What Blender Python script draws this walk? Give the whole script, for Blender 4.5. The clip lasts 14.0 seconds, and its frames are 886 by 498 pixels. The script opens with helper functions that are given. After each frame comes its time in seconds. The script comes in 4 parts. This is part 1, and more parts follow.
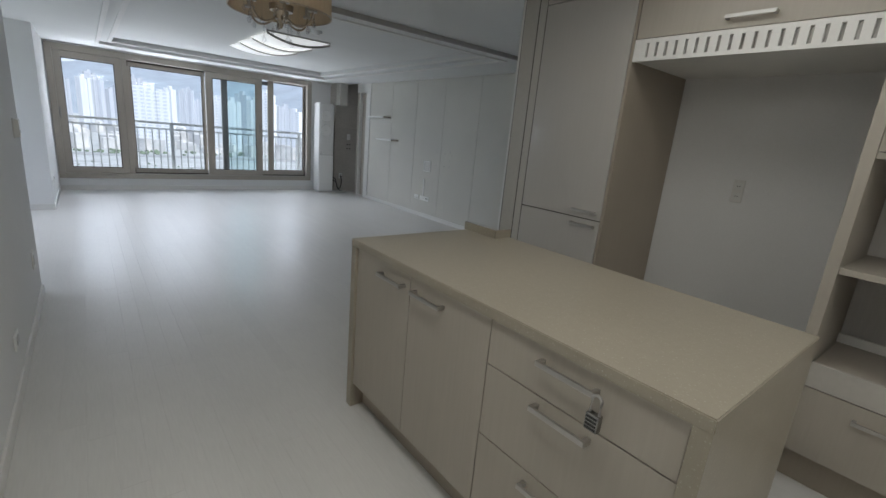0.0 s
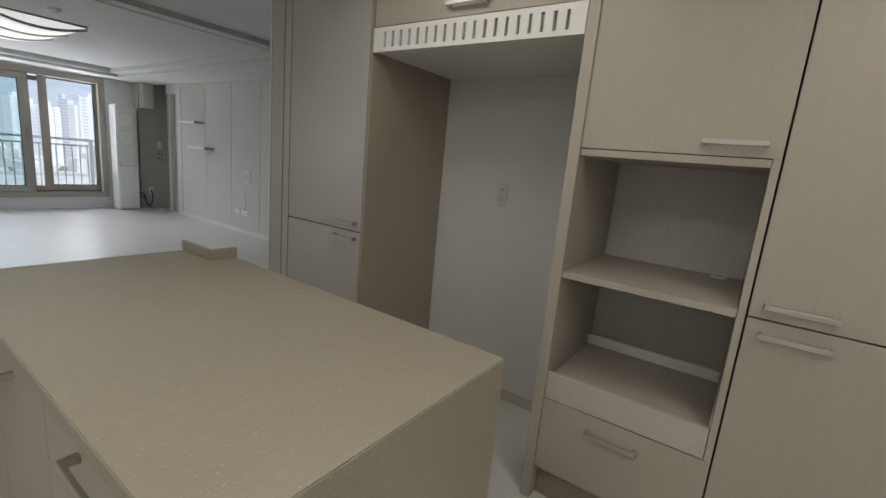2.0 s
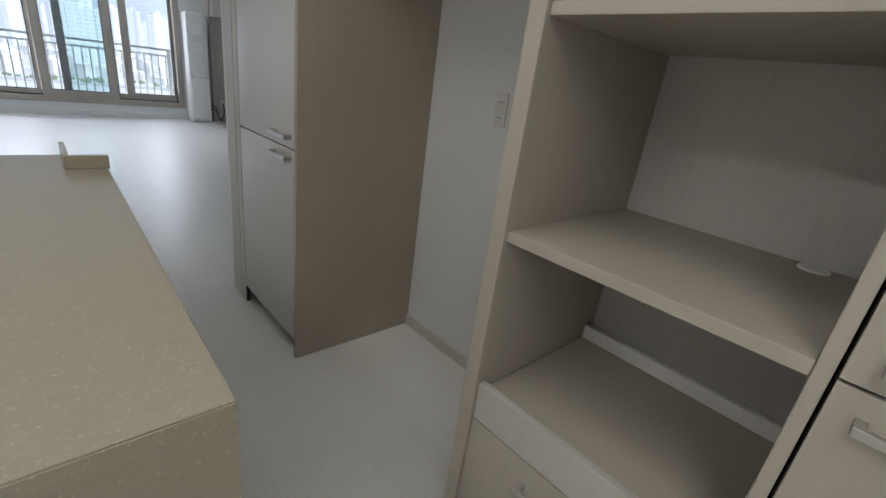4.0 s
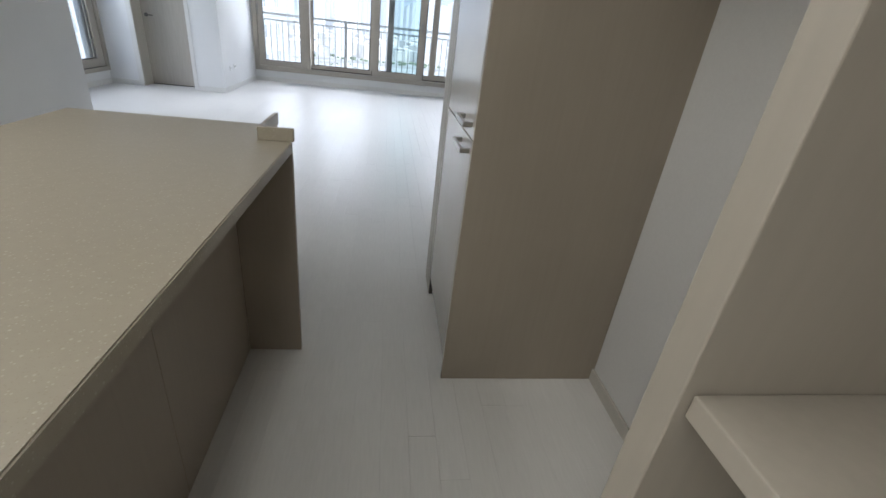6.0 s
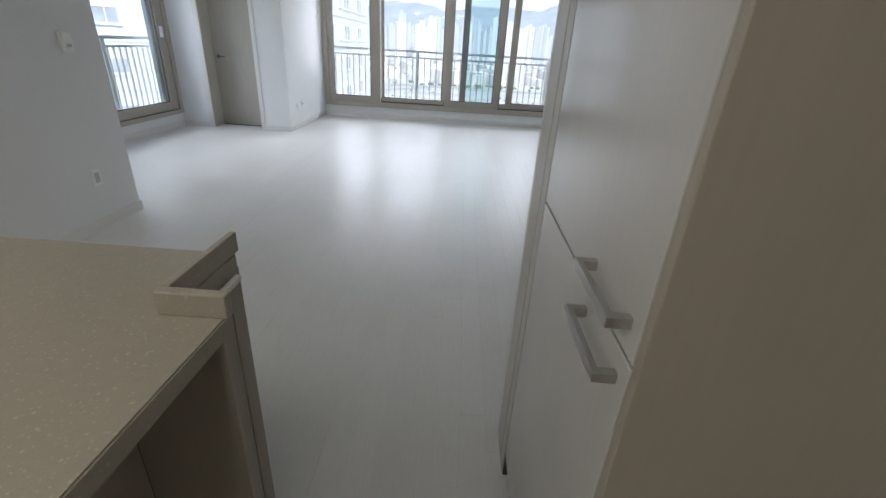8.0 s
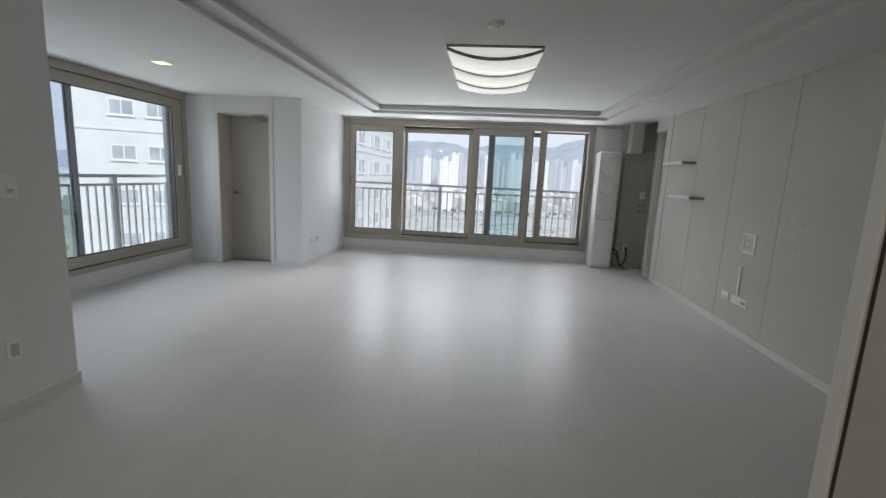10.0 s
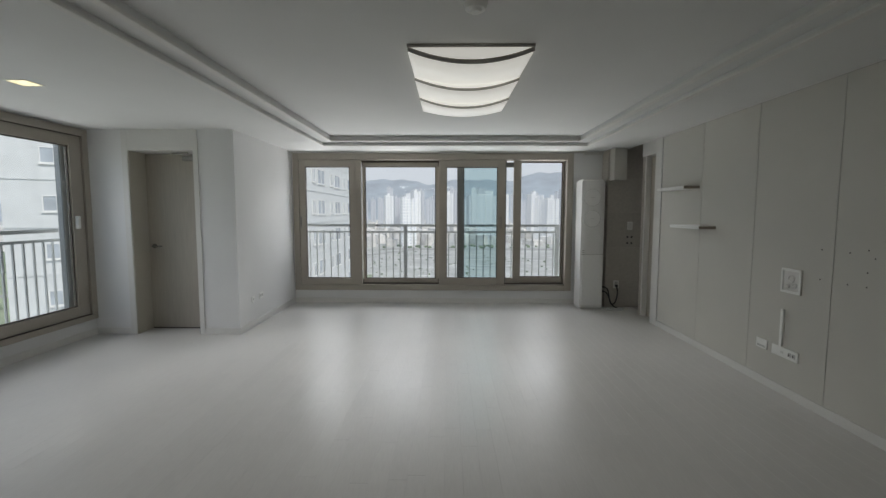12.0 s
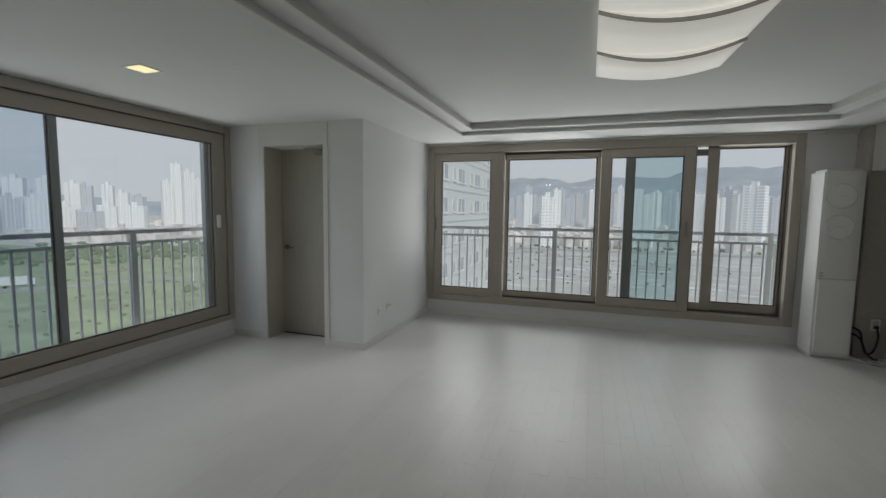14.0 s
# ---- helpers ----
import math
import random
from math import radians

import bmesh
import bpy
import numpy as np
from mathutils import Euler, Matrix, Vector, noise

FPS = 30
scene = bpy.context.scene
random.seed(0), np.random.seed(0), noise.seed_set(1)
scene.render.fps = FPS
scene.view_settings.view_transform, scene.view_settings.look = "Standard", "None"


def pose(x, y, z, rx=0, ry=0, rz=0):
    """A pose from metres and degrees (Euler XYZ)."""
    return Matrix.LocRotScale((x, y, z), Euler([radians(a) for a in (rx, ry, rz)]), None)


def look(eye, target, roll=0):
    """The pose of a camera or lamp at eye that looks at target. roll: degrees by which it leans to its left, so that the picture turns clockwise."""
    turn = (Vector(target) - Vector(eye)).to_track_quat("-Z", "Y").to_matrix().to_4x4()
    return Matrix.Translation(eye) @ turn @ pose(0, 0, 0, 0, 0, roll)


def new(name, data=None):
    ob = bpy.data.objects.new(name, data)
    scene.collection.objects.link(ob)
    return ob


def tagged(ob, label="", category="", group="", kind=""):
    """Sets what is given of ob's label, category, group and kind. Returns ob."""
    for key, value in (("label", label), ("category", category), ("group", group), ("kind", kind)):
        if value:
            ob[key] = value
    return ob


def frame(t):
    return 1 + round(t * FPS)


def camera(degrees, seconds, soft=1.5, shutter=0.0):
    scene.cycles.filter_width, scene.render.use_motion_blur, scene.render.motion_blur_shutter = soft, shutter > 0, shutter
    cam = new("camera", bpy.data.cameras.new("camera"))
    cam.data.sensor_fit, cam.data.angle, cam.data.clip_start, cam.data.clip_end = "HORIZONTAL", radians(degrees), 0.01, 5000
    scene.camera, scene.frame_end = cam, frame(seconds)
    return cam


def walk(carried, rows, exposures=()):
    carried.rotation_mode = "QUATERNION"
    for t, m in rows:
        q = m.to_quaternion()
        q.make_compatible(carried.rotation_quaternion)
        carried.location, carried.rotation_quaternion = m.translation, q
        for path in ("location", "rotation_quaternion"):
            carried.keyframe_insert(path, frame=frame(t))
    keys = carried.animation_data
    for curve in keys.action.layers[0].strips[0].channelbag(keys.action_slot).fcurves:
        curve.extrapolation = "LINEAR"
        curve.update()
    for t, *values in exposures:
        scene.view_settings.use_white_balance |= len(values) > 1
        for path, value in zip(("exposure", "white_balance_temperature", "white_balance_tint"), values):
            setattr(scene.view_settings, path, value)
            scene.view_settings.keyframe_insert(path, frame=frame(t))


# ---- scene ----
cam = camera(90.6, 14.0, soft=1.5)
PATH = [
    (0, (-0.066, 0.063, 1.41), (1.163, 1.561, 0.916), 5.2),
    (0.5, (0.064, 0.113, 1.427), (1.329, 1.601, 0.993), 4.0),
    (1, (0.263, 0.035, 1.427), (1.557, 1.505, 1.021), 3.4),
    (1.5, (0.453, -0.118, 1.427), (1.833, 1.274, 1.029), 3.8),
    (2, (0.686, -0.172, 1.406), (2.299, 0.945, 1.017), 5.3),
    (4.5, (1.742, -0.201, 1.329), (2.739, 1.326, 0.508), 6.5),
    (5, (1.89, -0.187, 1.34), (2.426, 1.529, 0.464), 6.0),
    (5.5, (1.99, -0.068, 1.319), (2.332, 1.69, 0.428), 6.6),
    (6, (2.048, 0.12, 1.309), (2.34, 1.884, 0.412), 6.9),
    (6.5, (2.097, 0.33, 1.297), (2.266, 2.102, 0.386), 6.9),
    (7, (2.138, 0.555, 1.314), (2.145, 2.33, 0.393), 5.8),
    (7.5, (2.113, 0.822, 1.338), (2.08, 2.625, 0.474), 4.2),
    (8, (2.107, 1.087, 1.335), (2.065, 2.901, 0.492), 3.4),
    (8.5, (2.13, 1.354, 1.352), (1.954, 3.185, 0.567), 3.8),
    (9, (2.105, 1.586, 1.38), (1.875, 3.47, 0.75), 3.3),
    (11.3, (1.919, 2.59, 1.391), (1.883, 4.583, 1.23), 0.0),
    (11.5, (1.905, 2.708, 1.402), (1.875, 4.701, 1.238), -0.3),
    (12, (1.907, 2.943, 1.405), (1.882, 4.936, 1.239), 0.1),
    (12.5, (1.823, 3.181, 1.412), (1.8, 5.175, 1.25), -0.0),
    (13, (1.764, 3.426, 1.4), (1.658, 5.417, 1.24), -0.2),
    (13.5, (1.778, 3.726, 1.424), (1.427, 5.688, 1.257), -0.3),
    (14, (1.658, 3.972, 1.437), (1.025, 5.861, 1.261), 0.7),
]

EXPOSURES = [(0.0, 0.45, 6000, 9), (1.0, 0.51, 6150, 10), (2.2, 0.58, 6350, 10), (4.3, 0.88, 5950, 10), (6.0, 1.07, 6000, 10), (7.3, 1.15, 6050, 11),
             (8.2, 0.71, 6100, 10), (9.2, 0.45, 6200, 10), (11.3, 0.04, 6690, 8), (12.5, -0.11, 6690, 7), (13.2, -0.23, 6640, 6), (14.0, -0.41, 6740, 6)]
walk(cam, [(t, look(eye, target, roll)) for t, eye, target, roll in PATH], EXPOSURES)

# ---- world, sun, sky light, lamps ----
SUN_ELEVATION, SUN_ROTATION = radians(50), radians(135)
world = bpy.data.worlds.new("hazy_day")
scene.world = world
world.use_nodes = True
wn = world.node_tree
sky = wn.nodes.new("ShaderNodeTexSky")
sky.sky_type = 'NISHITA'
sky.sun_disc = False
sky.sun_elevation, sky.sun_rotation = SUN_ELEVATION, SUN_ROTATION
sky.dust_density, sky.air_density, sky.ozone_density = 0.5, 0.85, 3.0
wn.links.new(sky.outputs[0], wn.nodes["Background"].inputs[0])
wn.nodes["Background"].inputs[1].default_value = 0.15


def lamp(name, kind, m, energy, colour, **extra):
    data = bpy.data.lights.new(name, kind)
    data.energy, data.color = energy, colour
    if kind == 'AREA':
        data.shape, data.size, data.size_y = 'RECTANGLE', extra["size"], extra["size_y"]
    if kind == 'SUN':
        data.angle = extra["angle"]
    ob = new(name, data)
    ob.matrix_world = m
    return ob


# the sun stands behind the building, so that no beam enters the rooms
lamp("sun", 'SUN', look((0, 0, 60), (0 - 45, 0 + 45, 60 - 76)), 3.4, (1.0, 0.95, 0.88), angle=radians(3))
# daylight of the sky above the window heads, and of the bright ground below them
DAY = (0.965, 0.962, 1.0)
lamp("sky_light_front", 'AREA', look((1.6, 16.5, 5.3), (1.6, 6.5, 0.9)), 760, DAY, size=9.0, size_y=3.4)
lamp("sky_light_side", 'AREA', look((-6.2, 6.2, 4.6), (0.0, 6.2, 0.6)), 320, DAY, size=6.0, size_y=3.4)
lamp("ground_light_front", 'AREA', look((1.6, 12.6, -2.4), (1.6, 6.5, 2.4)), 600, DAY, size=7.0, size_y=3.0)
lamp("ground_light_side", 'AREA', look((-5.2, 6.3, -2.4), (0.5, 6.3, 2.4)), 170, DAY, size=5.0, size_y=3.0)


# ---- materials ----
def material(name, colour, rough=0.5, metal=0.0, scale=30.0, vary=0.06, bump=0.0, bump_scale=None, stretch=(1, 1, 1), big=0.0, coat=0.0, per_object=0.0, spec=0.5, emit=None, emit_strength=0.0):
    m = bpy.data.materials.new(name)
    m.use_nodes = True
    nt = m.node_tree
    b = nt.nodes["Principled BSDF"]
    b.inputs["Roughness"].default_value, b.inputs["Metallic"].default_value = rough, metal
    b.inputs["Coat Weight"].default_value = coat
    b.inputs["Specular IOR Level"].default_value = spec
    tc = nt.nodes.new("ShaderNodeTexCoord")
    geo = nt.nodes.new("ShaderNodeNewGeometry")
    mp = nt.nodes.new("ShaderNodeMapping")
    mp.inputs["Scale"].default_value = stretch
    nt.links.new(geo.outputs["Position"], mp.inputs["Vector"])
    fine = nt.nodes.new("ShaderNodeTexNoise")
    fine.inputs["Scale"].default_value, fine.inputs["Detail"].default_value = scale, 5
    nt.links.new(mp.outputs[0], fine.inputs["Vector"])
    coarse = nt.nodes.new("ShaderNodeTexNoise")
    coarse.inputs["Scale"].default_value, coarse.inputs["Detail"].default_value = 1.7, 3
    nt.links.new(geo.outputs["Position"], coarse.inputs["Vector"])

    def lerp(fac, a, c):
        n = nt.nodes.new("ShaderNodeMapRange")
        n.inputs["From Min"].default_value, n.inputs["From Max"].default_value = 0.3, 0.7
        n.inputs["To Min"].default_value, n.inputs["To Max"].default_value = a, c
        nt.links.new(fac, n.inputs["Value"])
        return n.outputs[0]

    v = lerp(fine.outputs["Fac"], 1 - vary, 1 + vary)
    mul = nt.nodes.new("ShaderNodeMath")
    mul.operation = 'MULTIPLY'
    nt.links.new(v, mul.inputs[0])
    nt.links.new(lerp(coarse.outputs["Fac"], 1 - big, 1 + big), mul.inputs[1])
    value = mul.outputs[0]
    if per_object:
        info = nt.nodes.new("ShaderNodeObjectInfo")
        r = nt.nodes.new("ShaderNodeMapRange")
        r.inputs["To Min"].default_value, r.inputs["To Max"].default_value = 1 - per_object, 1 + per_object
        nt.links.new(info.outputs["Random"], r.inputs["Value"])
        again = nt.nodes.new("ShaderNodeMath")
        again.operation = 'MULTIPLY'
        nt.links.new(value, again.inputs[0])
        nt.links.new(r.outputs[0], again.inputs[1])
        value = again.outputs[0]
    mix = nt.nodes.new("ShaderNodeVectorMath")
    mix.operation = 'SCALE'
    mix.inputs[0].default_value = colour
    nt.links.new(value, mix.inputs["Scale"])
    nt.links.new(mix.outputs[0], b.inputs["Base Color"])
    rr = lerp(coarse.outputs["Fac"], max(0.02, rough - 0.05), min(1, rough + 0.05))
    nt.links.new(rr, b.inputs["Roughness"])
    if bump:
        bn = nt.nodes.new("ShaderNodeBump")
        bn.inputs["Strength"].default_value, bn.inputs["Distance"].default_value = bump, 0.002
        src = fine
        if bump_scale:
            src = nt.nodes.new("ShaderNodeTexNoise")
            src.inputs["Scale"].default_value, src.inputs["Detail"].default_value = bump_scale, 4
            nt.links.new(mp.outputs[0], src.inputs["Vector"])
        nt.links.new(src.outputs["Fac"], bn.inputs["Height"])
        nt.links.new(bn.outputs[0], b.inputs["Normal"])
    if emit:
        b.inputs["Emission Color"].default_value = (*emit, 1)
        b.inputs["Emission Strength"].default_value = emit_strength
    return m


def glass_material(name, tint, gloss=1.45):
    m = bpy.data.materials.new(name)
    m.use_nodes = True
    nt = m.node_tree
    nt.nodes.clear()
    out = nt.nodes.new("ShaderNodeOutputMaterial")
    tr = nt.nodes.new("ShaderNodeBsdfTransparent")
    tr.inputs[0].default_value = (*tint, 1)
    gl = nt.nodes.new("ShaderNodeBsdfGlossy")
    gl.inputs["Roughness"].default_value = 0.02
    lw = nt.nodes.new("ShaderNodeLayerWeight")
    lw.inputs[0].default_value = 0.5
    power = nt.nodes.new("ShaderNodeMath")
    power.operation = 'POWER'
    power.inputs[1].default_value = 5.0
    nt.links.new(lw.outputs["Facing"], power.inputs[0])
    fr = nt.nodes.new("ShaderNodeMath")
    fr.operation = 'MULTIPLY_ADD'
    fr.inputs[1].default_value, fr.inputs[2].default_value = 0.7, ((gloss - 1) / (gloss + 1)) ** 2
    nt.links.new(power.outputs[0], fr.inputs[0])
    mx = nt.nodes.new("ShaderNodeMixShader")
    nt.links.new(fr.outputs[0], mx.inputs[0])
    nt.links.new(tr.outputs[0], mx.inputs[1])
    nt.links.new(gl.outputs[0], mx.inputs[2])
    nt.links.new(mx.outputs[0], out.inputs[0])
    return m


M_WALL = material("white_wallpaper", (0.79, 0.79, 0.78), 0.75, scale=220, vary=0.02, bump=0.15, bump_scale=350, big=0.02)
M_CEIL = material("ceiling_paper", (0.72, 0.725, 0.71), 0.85, scale=160, vary=0.015, bump=0.12, bump_scale=300, big=0.02)
M_TRIM = material("white_trim", (0.74, 0.73, 0.70), 0.45, scale=90, vary=0.02)
M_STEP_SHADE = material("step_shade_grey", (0.45, 0.44, 0.42), 0.6, scale=90, vary=0.04)
M_BEIGE_TRIM = material("beige_door_trim", (0.50, 0.47, 0.40), 0.5, scale=90, vary=0.03)
M_PANEL = material("greige_wall_panel", (0.60, 0.585, 0.535), 0.55, scale=260, vary=0.03, bump=0.1, big=0.03, per_object=0.02)
M_STONE_PANEL = material("grey_tile_panel", (0.48, 0.45, 0.40), 0.5, scale=25, vary=0.07, bump=0.1, big=0.06, per_object=0.05)
M_FLOOR = material("white_laminate", (0.63, 0.62, 0.595), 0.34, scale=14, vary=0.028, stretch=(9, 0.7, 1), bump=0.02, big=0.03, per_object=0.016, spec=0.2)
M_WOOD = material("ash_laminate", (0.40, 0.364, 0.308), 0.42, scale=9, vary=0.026, stretch=(8, 8, 0.45), bump=0.05, big=0.04)
M_WOOD_DARK = material("taupe_laminate", (0.325, 0.283, 0.228), 0.45, scale=10, vary=0.022, stretch=(9, 9, 0.4), bump=0.06, big=0.06)
M_CARCASS = material("cabinet_inside", (0.36, 0.32, 0.265), 0.5, scale=12, vary=0.06, stretch=(7, 7, 0.5), bump=0.04)
M_SATIN = material("satin_cabinet_front", (0.48, 0.458, 0.425), 0.22, scale=9, vary=0.014, stretch=(8, 8, 0.4), bump=0.015, big=0.02, coat=0.15)
M_BACK = material("pale_back_board", (0.56, 0.545, 0.52), 0.5, scale=12, vary=0.04, stretch=(7, 7, 0.5))
M_NICHE = material("pale_grey_niche_paint", (0.62, 0.615, 0.605), 0.6, scale=120, vary=0.02, bump=0.05, big=0.03)
M_EDGE = material("cabinet_edge_band", (0.47, 0.448, 0.405), 0.4, scale=40, vary=0.03)
M_CHROME = material("brushed_chrome", (0.54, 0.53, 0.51), 0.36, 1.0, scale=120, vary=0.05, stretch=(1, 0.1, 1))
M_STEEL = material("padlock_steel", (0.36, 0.36, 0.36), 0.25, 1.0, scale=60, vary=0.08)
M_BLACK = material("black_plastic", (0.02, 0.02, 0.02), 0.4, scale=80, vary=0.1)
M_SCREED = material("grey_underlay", (0.55, 0.54, 0.52), 0.9, scale=60, vary=0.1)
M_GAP_SHADE = material("dark_gap_shade", (0.05, 0.045, 0.04), 0.8, scale=80, vary=0.1)
M_PLASTIC = material("white_plastic", (0.88, 0.88, 0.85), 0.35, scale=50, vary=0.02)
M_AC = material("white_aircon_shell", (0.82, 0.82, 0.80), 0.3, scale=40, vary=0.02, big=0.015, coat=0.2)
M_AC_BODY = material("grey_white_aircon_body", (0.76, 0.76, 0.74), 0.35, scale=40, vary=0.02, big=0.02, coat=0.1)
M_AC_GREY = material("pale_grey_aircon_panel", (0.55, 0.55, 0.53), 0.35, scale=40, vary=0.03)
M_FRAME = material("champagne_window_frame", (0.42, 0.385, 0.33), 0.38, 0.15, scale=60, vary=0.04, big=0.03)
M_SASH_SHADED = material("shaded_grey_sash", (0.21, 0.215, 0.205), 0.42, 0.2, scale=60, vary=0.06)
M_SASH_GREY = material("grey_sash", (0.27, 0.285, 0.29), 0.42, 0.2, scale=60, vary=0.06)
M_FRAME_DARK = material("dark_window_channel", (0.10, 0.085, 0.07), 0.5, scale=60, vary=0.08)
M_DOOR = material("taupe_door", (0.43, 0.395, 0.335), 0.45, scale=10, vary=0.06, stretch=(8, 8, 0.4), bump=0.04)
M_RAIL = material("grey_balcony_paint", (0.50, 0.52, 0.52), 0.5, scale=50, vary=0.06)
M_SHADE = material("tan_pleated_shade", (0.74, 0.62, 0.46), 0.8, scale=120, vary=0.08, stretch=(1, 1, 0.05), bump=0.2)


def sheer(m, colour, share, alpha):
    """Lets part of the light through a thin cloth."""
    nt = m.node_tree
    b = nt.nodes["Principled BSDF"]
    b.inputs["Alpha"].default_value = alpha
    tl = nt.nodes.new("ShaderNodeBsdfTranslucent")
    tl.inputs[0].default_value = (*colour, 1)
    mx = nt.nodes.new("ShaderNodeMixShader")
    mx.inputs[0].default_value = share
    nt.links.new(b.outputs[0], mx.inputs[1])
    nt.links.new(tl.outputs[0], mx.inputs[2])
    nt.links.new(mx.outputs[0], nt.nodes["Material Output"].inputs[0])


sheer(M_SHADE, (0.80, 0.68, 0.50), 0.45, 0.72)
M_BRASS = material("antique_brass", (0.50, 0.43, 0.34), 0.3, 1.0, scale=60, vary=0.1)
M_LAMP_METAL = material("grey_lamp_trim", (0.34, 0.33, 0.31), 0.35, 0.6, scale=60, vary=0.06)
M_GLASS = glass_material("clear_pane", (0.95, 0.965, 0.975))
M_GLASS_GREEN = glass_material("green_pane", (0.80, 0.885, 0.89))
M_GLASS_BLUE = glass_material("blue_pane", (0.84, 0.885, 0.93))
M_CRYSTAL = glass_material("crystal", (0.95, 0.955, 0.97), 2.2)


def stone_material():
    m = material("speckled_quartz", (0.33, 0.297, 0.234), 0.37, scale=42, vary=0.025, big=0.04, spec=0.5)
    nt = m.node_tree
    b = nt.nodes["Principled BSDF"]
    base = b.inputs["Base Color"].links[0].from_socket
    geo = nt.nodes.new("ShaderNodeNewGeometry")
    last = base
    for scale, size, colour in ((110, 0.10, (0.56, 0.52, 0.43)), (190, 0.14, (0.25, 0.21, 0.15)), (61, 0.06, (0.62, 0.58, 0.49)), (37, 0.04, (0.27, 0.23, 0.17))):
        vor = nt.nodes.new("ShaderNodeTexVoronoi")
        vor.inputs["Scale"].default_value = scale
        nt.links.new(geo.outputs["Position"], vor.inputs["Vector"])
        ramp = nt.nodes.new("ShaderNodeMapRange")
        ramp.inputs["From Min"].default_value, ramp.inputs["From Max"].default_value = size, size + 0.12
        ramp.inputs["To Min"].default_value, ramp.inputs["To Max"].default_value = 0.34, 0.0
        nt.links.new(vor.outputs["Distance"], ramp.inputs["Value"])
        mx = nt.nodes.new("ShaderNodeMix")
        mx.data_type = 'RGBA'
        nt.links.new(ramp.outputs[0], mx.inputs["Factor"])
        nt.links.new(last, mx.inputs["A"])
        mx.inputs["B"].default_value = (*colour, 1)
        last = mx.outputs["Result"]
    nt.links.new(last, b.inputs["Base Color"])
    return m


M_QUARTZ = stone_material()


def lit_material(name, colour, strength):
    m = material(name, (0.8, 0.8, 0.78), 0.4, scale=30, vary=0.02, emit=colour, emit_strength=strength)
    return m


M_LAMP_GLASS = lit_material("lit_opal_glass", (1.0, 0.98, 0.93), 0.42)
M_DOWNLIGHT = lit_material("lit_downlight", (1.0, 0.84, 0.42), 1.1)


# ---- mesh helpers ----
def box(bm, x0, x1, y0, y1, z0, z1, bevel=0.0):
    r = bmesh.ops.create_cube(bm, size=1, matrix=Matrix.Translation(((x0 + x1) / 2, (y0 + y1) / 2, (z0 + z1) / 2)) @ Matrix.Diagonal((abs(x1 - x0), abs(y1 - y0), abs(z1 - z0), 1)))
    if bevel:
        edges = {e for v in r["verts"] for e in v.link_edges}
        bmesh.ops.bevel(bm, geom=list(edges), offset=bevel, segments=2, affect='EDGES', profile=0.5)


def rod(bm, a, b, r, sides=10, r2=None):
    a, b = Vector(a), Vector(b)
    m = Matrix.Translation((a + b) / 2) @ (b - a).to_track_quat('Z', 'Y').to_matrix().to_4x4()
    bmesh.ops.create_cone(bm, cap_ends=True, segments=sides, radius1=r, radius2=r if r2 is None else r2, depth=(b - a).length, matrix=m)


def tube(bm, points, r, sides=8, bend=0):
    """A round tube along a line of points; bend: steps of a smooth curve between two of them."""
    pts = [Vector(p) for p in points]
    if bend:
        ends = [pts[0] * 2 - pts[1]] + pts + [pts[-1] * 2 - pts[-2]]
        pts = [0.5 * (2 * b + (c - a) * u + (2 * a - 5 * b + 4 * c - d) * u * u + (3 * b - a - 3 * c + d) * u ** 3) for a, b, c, d in zip(ends, ends[1:], ends[2:], ends[3:]) for u in (k / bend for k in range(bend))] + [pts[-1]]
    rings = []
    for i, p in enumerate(pts):
        d = (pts[min(i + 1, len(pts) - 1)] - pts[max(i - 1, 0)]).normalized()
        q = d.to_track_quat('Z', 'Y')
        rings.append([bm.verts.new(p + q @ Vector((r * math.cos(k * math.tau / sides), r * math.sin(k * math.tau / sides), 0))) for k in range(sides)])
    for a, b in zip(rings, rings[1:]):
        for k in range(sides):
            bm.faces.new((a[k], a[(k + 1) % sides], b[(k + 1) % sides], b[k]))
    bm.faces.new(list(reversed(rings[0])))
    bm.faces.new(rings[-1])


def link(name, bm, mat, smooth=False):
    me = bpy.data.meshes.new(name)
    bmesh.ops.recalc_face_normals(bm, faces=bm.faces[:])
    bm.to_mesh(me)
    bm.free()
    me.materials.append(mat)
    if smooth:
        for p in me.polygons:
            p.use_smooth = True
    return new(name, me)


def part(name, bm, mat, parent, label="", smooth=False):
    ob = link(name, bm, mat, smooth)
    ob.parent = parent
    return tagged(ob, label)


def bpart(name, dims, mat, parent, label="", bevel=0.0015):
    bm = bmesh.new()
    box(bm, *dims, bevel)
    return part(name, bm, mat, parent, label)


def thing(name, label, category, at=(0, 0, 0), group="", kind=""):
    ob = new(name)
    ob.empty_display_size = 0.1
    ob.location = at
    return tagged(ob, label, category, group, kind)


def structure(name, boxes, mat, label, category, bevel=0.0):
    bm = bmesh.new()
    for b in boxes:
        box(bm, *b, bevel)
    return tagged(link(name, bm, mat), label, category, kind="structure")


# ---- plan ----
XL, XR = -2.15, 4.50          # outer side wall with the large window, panelled wall
XW = -0.43                    # kitchen side wall
YB, YF = -2.2, 9.70           # wall behind the start, window wall
YA = 4.33                     # end of the kitchen side wall
YD, XC = 7.87, -0.49          # wall with the narrow door, its corner
SOFFIT, TRAY, KITCHEN_TOP, TOP = 2.32, 2.42, 2.36, 2.62
TX0, TX1, TY0, TY1 = 0.323, 3.652, 4.12, 8.876   # raised field of the living room ceiling

